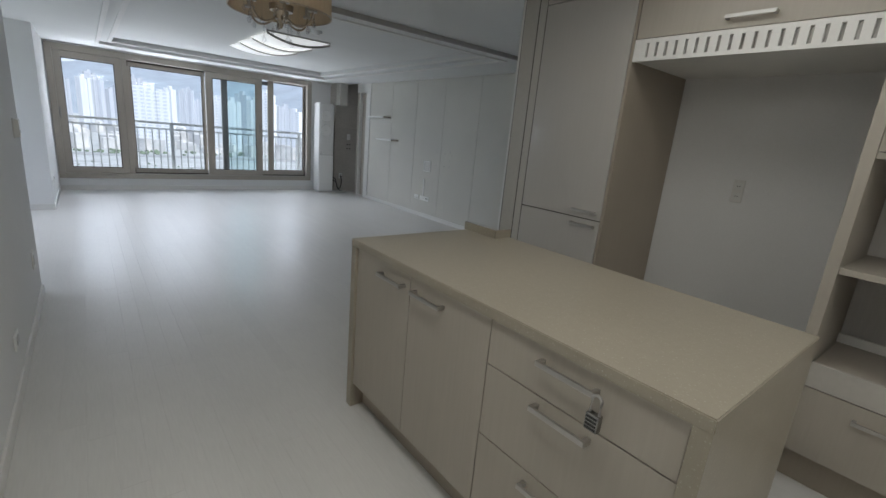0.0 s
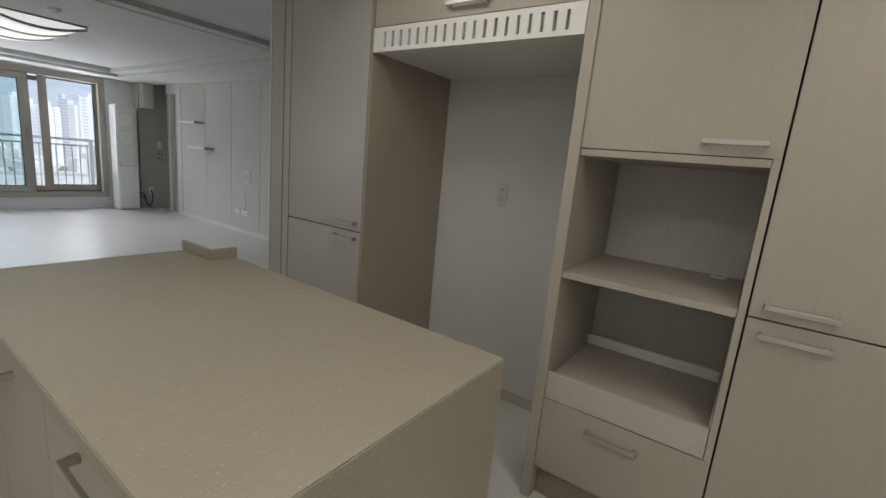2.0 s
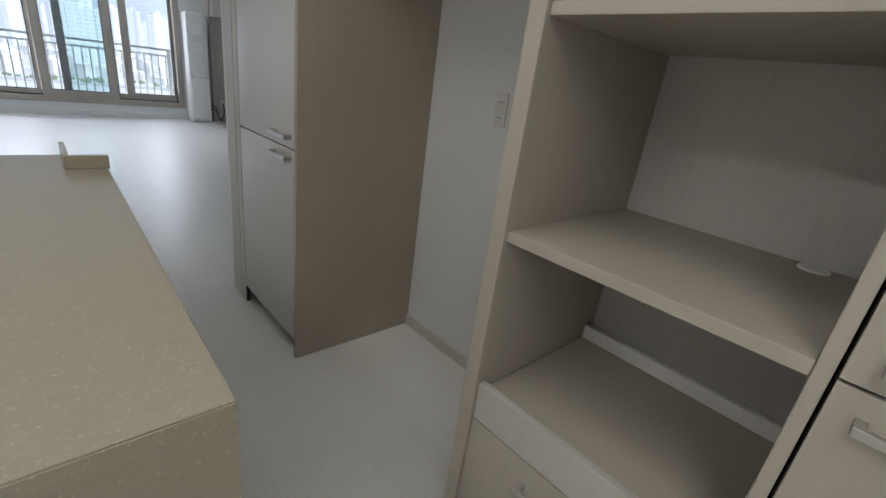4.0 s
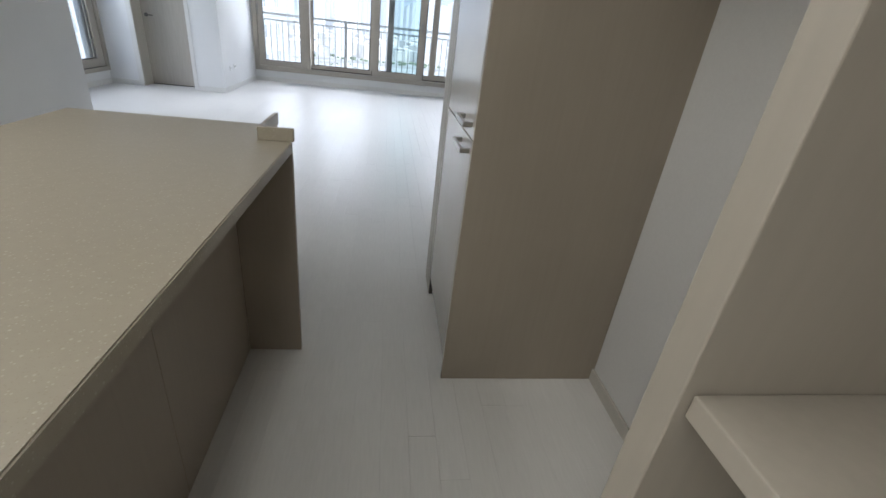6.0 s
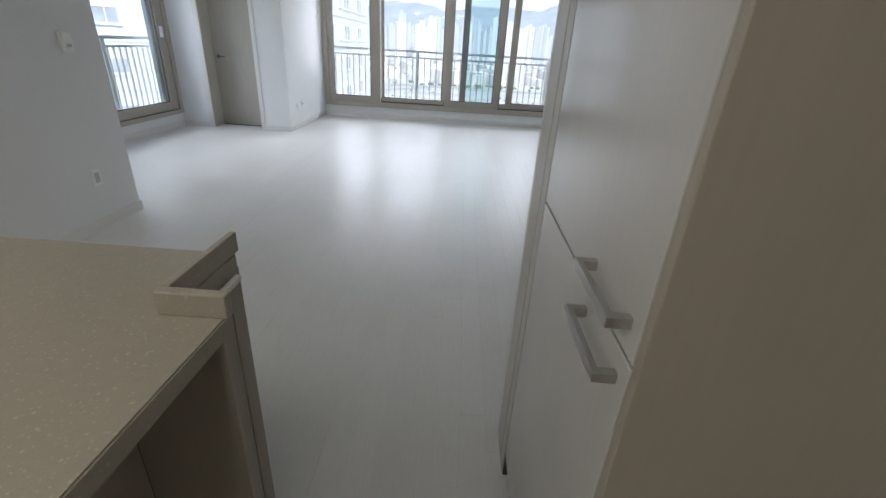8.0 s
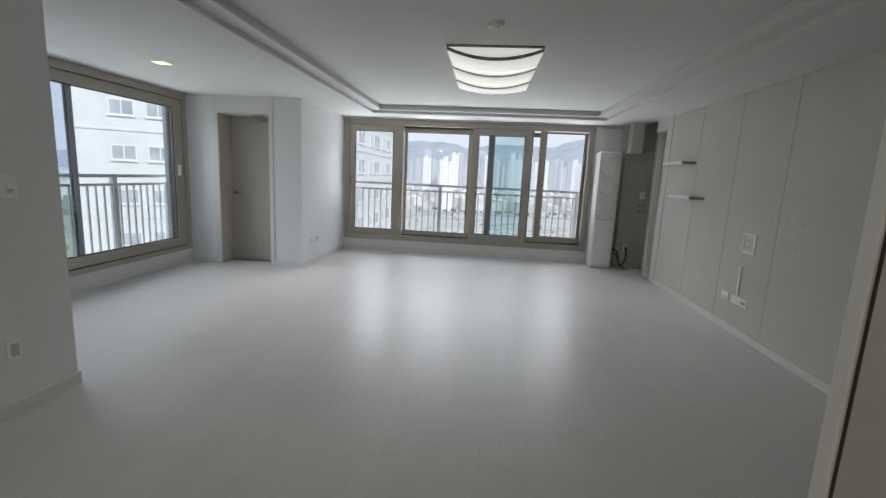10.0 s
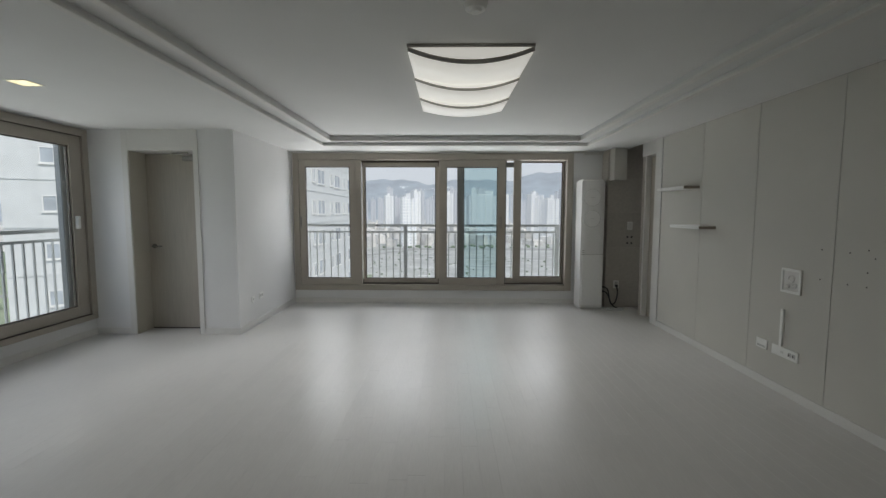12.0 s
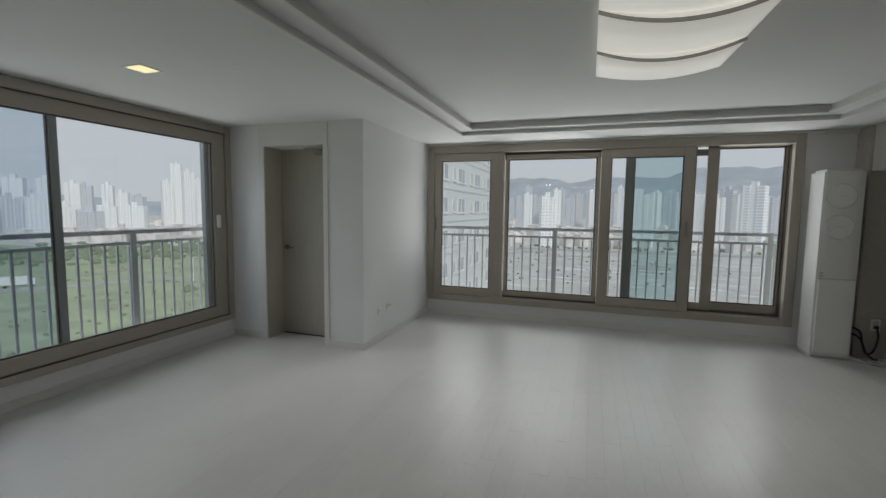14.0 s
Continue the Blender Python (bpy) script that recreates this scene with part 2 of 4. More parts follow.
# ---- structure ----
floor = structure("floor", [(XL - 0.2, XR + 0.5, YB - 0.2, YF + 0.2, -0.12, -0.008)], M_SCREED, "screed under the white laminate floor", "floor")
structure("wall_kitchen_side", [(XW - 0.16, XW, YB, YA, 0, TOP)], M_WALL, "white papered wall beside the kitchen", "wall")
structure("wall_alcove", [(XL, XW - 0.16, YA - 0.15, YA, 0, TOP)], M_WALL, "white papered wall of the window alcove", "wall")
structure("wall_back", [(XW - 0.16, XR + 0.2, YB - 0.15, YB, 0, TOP)], M_WALL, "white wall behind the kitchen", "wall")
LY0, LY1, LZ0, LZ1 = 4.75, 7.90, 0.185, 2.312
structure("wall_west", [(XL - 0.2, XL, YA - 0.15, LY0, 0, TOP), (XL - 0.2, XL, LY1, YF + 0.2, 0, TOP), (XL - 0.2, XL, LY0, LY1, 0, LZ0), (XL - 0.2, XL, LY0, LY1, LZ1, TOP)], M_WALL, "white outer wall round the large side window", "wall")
DX0, DX1, DZ = -1.68, -0.945, 2.09
structure("wall_door", [(XL, DX0 - 0.065, YD, YD + 0.33, 0, TOP), (DX1 + 0.055, XC, YD, YD + 0.33, 0, TOP)], M_WALL, "white wall beside the recessed narrow door", "wall")
structure("wall_corner", [(XC - 0.16, XC, YD + 0.33, YF, 0, TOP)], M_WALL, "white return wall running to the window", "wall")
WX0, WX1, WZ0, WZ1 = -0.475, 3.80, 0.198, 2.30
structure("wall_north", [(XC - 0.16, WX0, YF, YF + 0.2, 0, TOP), (WX1, XR + 0.5, YF, YF + 0.2, 0, TOP), (WX0, WX1, YF, YF + 0.2, 0, WZ0), (WX0, WX1, YF, YF + 0.2, WZ1, TOP)], M_WALL, "white wall round the wide balcony window", "wall")
structure("wall_east", [(XR + 0.012, XR + 0.2, 2.42, 8.36, 0, TOP)], M_GAP_SHADE, "backing wall behind the greige panels", "wall")
structure("trim_east_post", [(XR - 0.004, XR + 0.2, 8.36, 8.53, 0, SOFFIT), (XR, XR + 0.2, 8.53, 8.92, 2.15, TOP)], M_TRIM, "white post and lintel at the end of the panels", "post")
structure("wall_kitchen_end", [(2.40, XR + 0.2, 2.30, 2.42, 0, TOP)], M_WALL, "white wall at the end of the tall cabinets", "wall")
structure("wall_kitchen_back", [(3.04, 3.2, YB, 2.30, 0, TOP)], M_WALL, "pale grey wall behind the tall cabinets", "wall")
structure("wall_recess", [(4.86, 4.98, 8.36, YF, 0, TOP), (4.70, 4.98, 8.24, 8.36, 0, TOP)], M_WALL, "white closing wall of the tiled recess, added unseen against a sun leak", "wall")
structure("pillar", [(4.25, 4.86, 9.452, YF, 0, TOP)], M_STONE_PANEL, "tiled pillar beside the standing air conditioner", "pillar")

# ceiling: soffit, raised field with a stepped moulding, kitchen field
def ring(x0, x1, y0, y1, a0, a1, b0, b1, z0, z1):
    return [(x0, x1, y0, b0, z0, z1), (x0, x1, b1, y1, z0, z1), (x0, a0, b0, b1, z0, z1), (a1, x1, b0, b1, z0, z1)]

KX0, KY0, KY1 = 0.10, -1.6, 3.80
E0 = 0.14
ceil_boxes = [(XL, TX0 - E0, YA - 0.15, YF, SOFFIT, TOP), (TX1 + E0, XR, YA - 0.5, YF, SOFFIT, TOP), (TX0 - E0, TX1 + E0, TY1 + E0, YF, SOFFIT, TOP),
              (KX0, TX1 + E0, KY1, TY0 - E0, SOFFIT, TOP), (XW, KX0, YB, YA - 0.15, SOFFIT, TOP), (TX1 + E0, XR, KY1, YA - 0.5, SOFFIT, TOP), (KX0, TX0 - E0, YA - 0.152, YA - 0.15, SOFFIT, TOP)]
ceil_boxes += ring(TX0 - E0, TX1 + E0, TY0 - E0, TY1 + E0, TX0, TX1, TY0, TY1, SOFFIT + 0.034, TOP)
ceil_boxes += [(TX0, TX1, TY0, TY1, TRAY, TOP), (KX0, XR, YB, KY1, KITCHEN_TOP, TOP)]
structure("ceiling", ceil_boxes, M_CEIL, "white papered ceiling with a raised field", "ceiling")
structure("roof_slab", [(XL - 0.2, XR + 0.7, YB - 0.2, YF + 0.2, TOP, TOP + 0.2)], M_CEIL, "concrete slab above the ceiling", "slab")
mould = ring(TX0 - 0.03, TX1 + 0.03, TY0 - 0.03, TY1 + 0.03, TX0 + 0.022, TX1 - 0.022, TY0 + 0.022, TY1 - 0.022, SOFFIT + 0.026, SOFFIT + 0.05)
mould += ring(TX0 - E0 - 0.035, TX1 + E0 + 0.035, TY0 - E0 - 0.035, TY1 + E0 + 0.035, TX0 - E0 + 0.012, TX1 + E0 - 0.012, TY0 - E0 + 0.012, TY1 + E0 - 0.012, SOFFIT - 0.012, SOFFIT + 0.008)
structure("trim_ceiling", mould, M_TRIM, "white moulding round the raised ceiling field", "moulding", 0.004)
structure("trim_kitchen_ceiling", [(KX0, XR, KY1 - 0.010, KY1 + 0.004, SOFFIT - 0.003, KITCHEN_TOP)], M_STEP_SHADE, "strip at the ceiling step, greyed for its shade", "moulding")
structure("crown", [(TX1 + 0.3, XR, YF - 0.05, YF, SOFFIT - 0.045, SOFFIT), (XC, TX1 + 0.3, YF - 0.05, YF, SOFFIT - 0.02, SOFFIT), (XR - 0.008, XR, 2.42, 8.53, SOFFIT - 0.006, SOFFIT)], M_TRIM, "white crown strip under the ceiling", "moulding", 0.006)

# skirting boards
sk = [(XW, XW + 0.012, YB, YA + 0.012, 0, 0.075), (XW - 0.16, XW, YA, YA + 0.012, 0, 0.075), (XL, XL + 0.012, YA, YD, 0, 0.075), (XL + 0.012, DX0 - 0.065, YD - 0.012, YD, 0, 0.075),
      (DX1 + 0.055, XC + 0.012, YD - 0.012, YD, 0, 0.075), (XC, XC + 0.012, YD, YF, 0, 0.075), (XC + 0.012, 4.2, YF - 0.012, YF, 0, 0.075), (XR - 0.004, XR + 0.01, 2.42, 8.36, 0, 0.07)]
structure("baseboard", sk, M_TRIM, "white laminate skirting board", "baseboard", 0.003)

# greige panels on the east wall
def panel_wall():
    ys = [2.425, 3.30, 4.10, 5.07, 5.91, 6.70, 7.50, 8.35]
    for a, b in zip(ys, ys[1:]):
        p = bpart("panel", (XR, XR + 0.011, a + 0.0025, b - 0.0025, 0.072, SOFFIT - 0.007), M_PANEL, bpy.data.objects["wall_east"], bevel=0.0015)

panel_wall()
zs = [0.0, 0.41, 0.90, 1.41, 1.90, SOFFIT]
for a, b in zip(zs, zs[1:]):
    bpart("tile", (4.24, 4.855, 9.438, 9.451, a + 0.004, b - 0.004), M_STONE_PANEL, bpy.data.objects["pillar"])
    bpart("tile", (4.237, 4.249, 9.453, YF - 0.002, a + 0.004, b - 0.004), M_STONE_PANEL, bpy.data.objects["pillar"])

structure("duct_casing", [(4.255, 4.43, 9.25, 9.437, 1.87, SOFFIT)], M_PANEL, "greige boxed pipe casing under the ceiling", "casing", 0.003)

# door beside the pillar, seen at a steep angle
d = thing("door_2", "taupe side door in a white frame beside the pillar", "door", kind="structure")
bpart("leaf", (4.60, 4.64, 8.535, 8.86, 0.01, 2.14), M_DOOR, d)
bpart("frame_strip", (4.53, 4.60, 8.86, 8.895, 0, 2.15), M_TRIM, d)
bpart("jamb", (4.52, 4.60, 8.895, 8.935, 0, 2.15), M_STONE_PANEL, d)

# narrow door in its recess
d = thing("door_1", "closed taupe door in a deep beige frame with a lever handle", "door", kind="structure")
bpart("jamb", (DX0 - 0.065, DX0, YD - 0.012, YD + 0.30, 0, SOFFIT), M_TRIM, d)
bpart("jamb", (DX1, DX1 + 0.055, YD - 0.012, YD + 0.30, 0, SOFFIT), M_TRIM, d)
bpart("head", (DX0, DX1, YD - 0.010, YD + 0.30, DZ, SOFFIT), M_TRIM, d)
bpart("lining", (DX0, DX0 + 0.012, YD - 0.004, YD + 0.262, 0, DZ), M_BEIGE_TRIM, d)
leaf = bpart("leaf", (DX0 + 0.004, DX1 - 0.004, YD + 0.265, YD + 0.305, 0.008, DZ - 0.004), M_DOOR, d, bevel=0.002)
bpart("threshold", (DX0, DX1, YD + 0.255, YD + 0.30, 0, 0.012), M_GAP_SHADE, d)
bm = bmesh.new()
rod(bm, (DX0 + 0.075, YD + 0.265, 1.0), (DX0 + 0.075, YD + 0.252, 1.0), 0.027, 18)
rod(bm, (DX0 + 0.075, YD + 0.252, 1.0), (DX0 + 0.075, YD + 0.215, 1.0), 0.010, 12)
rod(bm, (DX0 + 0.070, YD + 0.215, 1.0), (DX0 + 0.19, YD + 0.212, 1.0), 0.010, 12, 0.007)
part("handle", bm, M_STEEL, leaf, "chrome lever handle")
bm = bmesh.new()
box(bm, DX1 - 0.26, DX1 - 0.06, YD + 0.215, YD + 0.262, DZ - 0.085, DZ - 0.035, 0.006)
rod(bm, (DX1 - 0.10, YD + 0.235, DZ - 0.025), (DX1 - 0.30, YD + 0.10, DZ - 0.022), 0.009, 8)
rod(bm, (DX1 - 0.30, YD + 0.10, DZ - 0.022), (DX1 - 0.10, YD + 0.06, DZ - 0.022), 0.009, 8)
part("door_closer", bm, M_LAMP_METAL, d, "silver door closer with a folding arm")

# ---- windows ----
def sash(parent, axis, a0, a1, z0, z1, d0, d1, stile, glass, rail=None, metal=M_FRAME, head=None):
    """A sliding sash: frame of four members with a pane; axis 'x' runs along x at depth d in y, axis 'y' the other way."""
    rail = rail or stile
    head = head or rail
    def dims(p0, p1, q0, q1, e=0.0):
        return (p0, p1, d0 + e, d1 - e, q0, q1) if axis == 'x' else (d0 + e, d1 - e, p0, p1, q0, q1)
    s = bpart("sash", dims(a0, a0 + stile, z0, z1), metal, parent, bevel=0.004)
    bpart("stile", dims(a1 - stile, a1, z0, z1), metal, s, bevel=0.004)
    bpart("rail", dims(a0 + stile, a1 - stile, z0, z0 + rail), metal, s, bevel=0.004)
    bpart("rail", dims(a0 + stile, a1 - stile, z1 - head, z1), metal, s, bevel=0.004)
    g = (d1 - d0) / 2 - 0.004
    gasket = bmesh.new()
    for q in ((a0 + stile, a1 - stile, z0 + rail, z0 + rail + 0.013), (a0 + stile, a1 - stile, z1 - head - 0.013, z1 - head), (a0 + stile, a0 + stile + 0.010, z0 + rail, z1 - head), (a1 - stile - 0.013, a1 - stile, z0 + rail, z1 - head)):
        box(gasket, *dims(*q, e=g - 0.006))
    part("gasket", gasket, M_FRAME_DARK, s)
    pane = bpart("pane", dims(a0 + stile - 0.004, a1 - stile + 0.004, z0 + rail - 0.004, z1 - head + 0.004, g), glass, s, bevel=0)
    pane.visible_shadow = False
    return s


w = thing("window_1", "wide four-part sliding window in a champagne metal frame", "window", kind="structure")
for dims in ((WX0, WX0 + 0.085, YF - 0.02, YF + 0.17, WZ0, WZ1), (WX1 - 0.095, WX1, YF - 0.02, YF + 0.17, WZ0, WZ1), (WX0 + 0.085, WX1 - 0.095, YF - 0.02, YF + 0.17, WZ0, WZ0 + 0.085), (WX0 + 0.085, WX1 - 0.095, YF - 0.02, YF + 0.17, WZ1 - 0.10, WZ1)):
    bpart("window_frame", dims, M_FRAME, w, bevel=0.005)
bpart("mullion", (0.485, 0.565, YF - 0.012, YF + 0.06, WZ0 + 0.085, WZ1 - 0.10), M_FRAME, w, bevel=0.004)
bpart("track", (WX0 + 0.085, WX1 - 0.095, YF + 0.075, YF + 0.15, WZ0 + 0.085, WZ0 + 0.105), M_FRAME_DARK, w)
bpart("track", (WX0 + 0.085, 2.80, YF + 0.075, YF + 0.15, WZ1 - 0.125, WZ1 - 0.10), M_FRAME_DARK, w)
sash(w, 'x', WX0 + 0.087, 0.484, WZ0 + 0.087, WZ1 - 0.102, YF + 0.0, YF + 0.05, 0.095, M_GLASS)
sash(w, 'x', 0.566, 1.755, WZ0 + 0.107, WZ1 - 0.127, YF + 0.085, YF + 0.13, 0.045, M_GLASS, 0.06)
sash(w, 'x', 1.757, 2.772, WZ0 + 0.087, WZ1 - 0.102, YF + 0.0, YF + 0.05, 0.115, M_GLASS, 0.10)
sash(w, 'x', 2.04, 2.80, WZ0 + 0.107, WZ1 - 0.127, YF + 0.085, YF + 0.13, 0.10, M_GLASS_GREEN, 0.07, M_SASH_SHADED)
bpart("screen_stile", (2.912, 3.03, YF + 0.085, YF + 0.13, WZ0 + 0.106, WZ1 - 0.102), M_FRAME, w, bevel=0.004)
bpart("screen_head", (2.802, 2.911, YF + 0.085, YF + 0.13, WZ1 - 0.20, WZ1 - 0.126), M_SASH_SHADED, w, bevel=0.003)
bpart("screen_foot", (2.802, 2.911, YF + 0.085, YF + 0.13, WZ0 + 0.106, WZ0 + 0.19), M_FRAME, w, bevel=0.003)
narrow = bpart("pane", (2.80, 2.913, YF + 0.104, YF + 0.110, WZ0 + 0.188, WZ1 - 0.198), M_GLASS, w, bevel=0)
narrow.visible_shadow = False
bpart("jamb_channel", (3.701, WX1 - 0.096, YF + 0.06, YF + 0.16, WZ0 + 0.106, WZ1 - 0.103), M_FRAME_DARK, w)
sc = sash(w, 'x', 3.0, 3.70, WZ0 + 0.107, WZ1 - 0.103, YF + 0.132, YF + 0.16, 0.024, M_GLASS, 0.085, head=0.012)
for x in (0.5665, 1.741):
    for z in (WZ0 + 0.106, WZ1 - 0.192):
        bpart("rail_end", (x, x + 0.013, YF + 0.062, YF + 0.0845, z, z + 0.066), M_FRAME_DARK, w, "black rail end", bevel=0)
for x in (WX0 + 0.105, 2.712):
    bm = bmesh.new()
    box(bm, x - 0.014, x + 0.014, YF - 0.014, YF + 0.002, 1.16, 1.34, 0.005)
    box(bm, x - 0.010, x + 0.010, YF - 0.034, YF - 0.012, 1.19, 1.31, 0.004)
    part("latch", bm, M_LAMP_METAL, w, "dark grey window latch")

w = thing("window_2", "large sliding side window in a champagne metal frame", "window", kind="structure")
SB, ST = 0.252, 2.225          # foot and head of the sliding sash
for dims in ((XL - 0.17, XL + 0.02, LY0, LY0 + 0.08, SB - 0.008, LZ1), (XL - 0.17, XL + 0.02, LY1 - 0.10, LY1, SB - 0.008, LZ1), (XL - 0.17, XL + 0.02, LY0, LY1, LZ0, SB - 0.009), (XL - 0.17, XL + 0.02, LY0 + 0.08, LY1 - 0.10, ST + 0.007, LZ1)):
    bpart("window_frame", dims, M_FRAME, w, bevel=0.005)
sash(w, 'y', 5.35, LY1 - 0.105, SB, ST, XL - 0.06, XL - 0.002, 0.15, M_GLASS, 0.11)
sash(w, 'y', LY0 + 0.09, 6.27, SB, ST, XL - 0.14, XL - 0.085, 0.055, M_GLASS_BLUE, 0.055, M_SASH_GREY)
bpart("jamb_channel", (XL - 0.14, XL - 0.01, LY1 - 0.1045, LY1 - 0.1005, SB, ST), M_FRAME_DARK, w)
bpart("outer_stile", (XL - 0.15, XL - 0.085, LY1 - 0.27, LY1 - 0.106, SB, ST), M_AC_GREY, w, "pale grey outer stile")
bpart("outer_seal", (XL - 0.145, XL - 0.09, LY1 - 0.282, LY1 - 0.2705, SB, ST), M_SASH_GREY, w)
bpart("seal", (XL - 0.10, XL + 0.013, LY0 + 0.081, LY1 - 0.101, SB - 0.0085, SB - 0.0005), M_FRAME_DARK, w, bevel=0)
bpart("seal", (XL - 0.10, XL + 0.013, LY0 + 0.081, LY1 - 0.101, ST + 0.0005, ST + 0.0065), M_FRAME_DARK, w, bevel=0)
bm = bmesh.new()
box(bm, XL - 0.003, XL + 0.035, LY1 - 0.235, LY1 - 0.198, 1.22, 1.36, 0.008)
part("latch", bm, M_PLASTIC, w, "white plastic window latch")

# ---- balcony rails ----
def railing(name, along, x0, x1, at, posts):
    t = thing(name, "grey painted steel balcony railing with thin bars", "railing")
    def dims(a0, a1, b, c, z0, z1):
        return (a0, a1, at - b, at + c, z0, z1) if along == 'x' else (at - b, at + c, a0, a1, z0, z1)
    bpart("handrail", dims(x0, x1, 0.025, 0.025, 1.175, 1.215), M_RAIL, t)
    bpart("rail", dims(x0, x1, 0.018, 0.018, 1.075, 1.105), M_RAIL, t)
    bpart("rail", dims(x0, x1, 0.018, 0.018, 0.10, 0.13), M_RAIL, t)
    for p in posts:
        bpart("post", dims(p - 0.03, p + 0.03, 0.03, 0.03, -0.15, 1.175), M_RAIL, t)
    bm = bmesh.new()
    box(bm, *dims(-0.009, 0.009, 0.009, 0.009, 0.13, 1.075))
    first = part("bar", bm, M_RAIL, t)
    n = int((x1 - x0) / 0.113)
    for k in range(n):
        a = x0 + 0.06 + k * 0.113
        if k == 0:
            ob = first
        else:
            ob = bpy.data.objects.new("bar", first.data)
            scene.collection.objects.link(ob)
            ob.parent = t
        ob.location = (a, 0, 0) if along == 'x' else (0, a, 0)

railing("balcony_railing", 'x', -0.75, 4.3, YF + 0.36, (-0.7, 1.21, 3.66))
railing("balcony_railing", 'y', 4.2, 8.2, XL - 0.36, (4.3, 7.0))


# ---- kitchen: island ----
def bar_handle(parent, axis, a0, a1, z, face, out, label="chrome bar handle"):
    """A flat bow handle: a square bar on two feet. axis 'y': on a face x=face, standing out by 'out' (signed)."""
    bm = bmesh.new()
    x1 = face + out
    lo, hi = sorted((x1, x1 - math.copysign(0.010, out)))
    box(bm, lo, hi, a0, a1, z - 0.008, z + 0.008, 0.0015)
    f0, f1 = sorted((face, x1 - math.copysign(0.009, out)))
    for a in (a0, a1 - 0.014):
        box(bm, f0, f1, a, a + 0.014, z - 0.008, z + 0.008, 0.001)
    return part("handle", bm, M_CHROME, parent, label)


IX0, IX1, IY0, IY1, IZ = 0.893, 1.713, 0.301, 1.93, 0.90
isl = thing("kitchen_island", "kitchen island with ash fronts, drawers and open knee space", "kitchen island")
FX = IX0 + 0.014
bpart("end_panel", (IX0 + 0.006, 1.634, IY1 - 0.045, IY1 + 0.006, 0, IZ - 0.036), M_WOOD_DARK, isl)
bpart("back_panel", (1.510, 1.528, 1.02, 1.667, 0, IZ - 0.035), M_WOOD_DARK, isl)
bpart("back_panel", (1.510, 1.528, IY0 + 0.045, 1.018, 0, IZ - 0.035), M_WOOD_DARK, isl)
bpart("chase_panel", (1.528, 1.738, 1.667, 1.687, 0, IZ - 0.035), M_WOOD_DARK, isl)
bpart("chase_panel", (1.614, 1.632, 1.688, IY1 - 0.046, 0, IZ - 0.036), M_WOOD_DARK, isl)
bpart("carcass", (FX + 0.022, 1.509, IY0 + 0.045, IY1 - 0.046, 0.13, IZ - 0.037), M_GAP_SHADE, isl)
bpart("toe_kick", (FX + 0.06, FX + 0.075, IY0 + 0.045, IY1 - 0.046, 0, 0.13), M_WOOD_DARK, isl)
bpart("chase_cap", (1.633, 1.646, 1.70, 1.92, 0.838, 0.852), M_TRIM, isl, "white strip inside the pipe chase")
for a, b in ((1.437, 1.882), (0.969, 1.433)):
    d = bpart("door", (FX, FX + 0.020, a, b, 0.135, IZ - 0.04), M_WOOD, isl)
    bar_handle(d, 'y', a + (0.03 if a > 1.2 else 0.24), a + (0.22 if a > 1.2 else 0.43), 0.805, FX, -0.034)
drawers = []
for z0, z1, hz in ((0.703, IZ - 0.04, 0.814), (0.440, 0.699, 0.668), (0.135, 0.436, 0.395)):
    d = bpart("drawer", (FX, FX + 0.020, 0.348, 0.965, z0, z1), M_WOOD, isl)
    bar_handle(d, 'y', 0.565, 0.755, hz, FX, -0.034)

# speckled stone top with its end slab and notch
top = thing("stone_worktop", "beige speckled stone worktop with a full-height end slab", "worktop")
bm = bmesh.new()
outline = [(IX0, IY0), (IX1, IY0), (1.736, 1.692), (1.636, 1.692), (1.636, IY1), (IX0, IY1)]
vs = [bm.verts.new((x, y, IZ - 0.035)) for x, y in outline]
f = bm.faces.new(vs)
r = bmesh.ops.extrude_face_region(bm, geom=[f])
bmesh.ops.translate(bm, vec=(0, 0, 0.035), verts=[v for v in r["geom"] if isinstance(v, bmesh.types.BMVert)])
bmesh.ops.bevel(bm, geom=[e for e in bm.edges if any(v.co.z > IZ - 0.001 for v in e.verts)], offset=0.003, segments=2, affect='EDGES')
part("slab", bm, M_QUARTZ, top)
bpart("end_slab", (IX0 + 0.0005, IX1 - 0.0005, IY0 + 0.0005, IY0 + 0.043, 0, IZ - 0.0354), M_QUARTZ, top, bevel=0.0004)
bpart("far_leg", (IX0 + 0.001, IX0 + 0.03, IY1 - 0.047, IY1 - 0.001, 0, IZ - 0.036), M_QUARTZ, top, bevel=0.003)
bm = bmesh.new()
box(bm, 1.622, 1.637, 1.705, IY1 + 0.012, IZ, IZ + 0.045, 0.002)
part("upstand", bm, M_QUARTZ, top, "thin stone upstand along the pipe chase")
bm = bmesh.new()
box(bm, 1.622, 1.742, 1.684, 1.7045, IZ, IZ + 0.045, 0.003)
part("upstand", bm, M_QUARTZ, top)

lock = thing("combination_padlock", "steel combination padlock hanging from a drawer handle", "padlock")
LX, LY = FX - 0.042, 0.546
bm = bmesh.new()
box(bm, LX - 0.013, LX + 0.009, LY - 0.019, LY + 0.019, 0.733, 0.780, 0.004)
part("body", bm, M_STEEL, lock)
bm = bmesh.new()
pts = [(LX - 0.002, LY + 0.013, 0.778)] + [(LX - 0.002, LY + 0.013 * math.cos(a), 0.815 + 0.014 * math.sin(a)) for a in np.linspace(0, math.pi, 12)] + [(LX - 0.002, LY - 0.013, 0.778)]
tube(bm, pts, 0.004, 8)
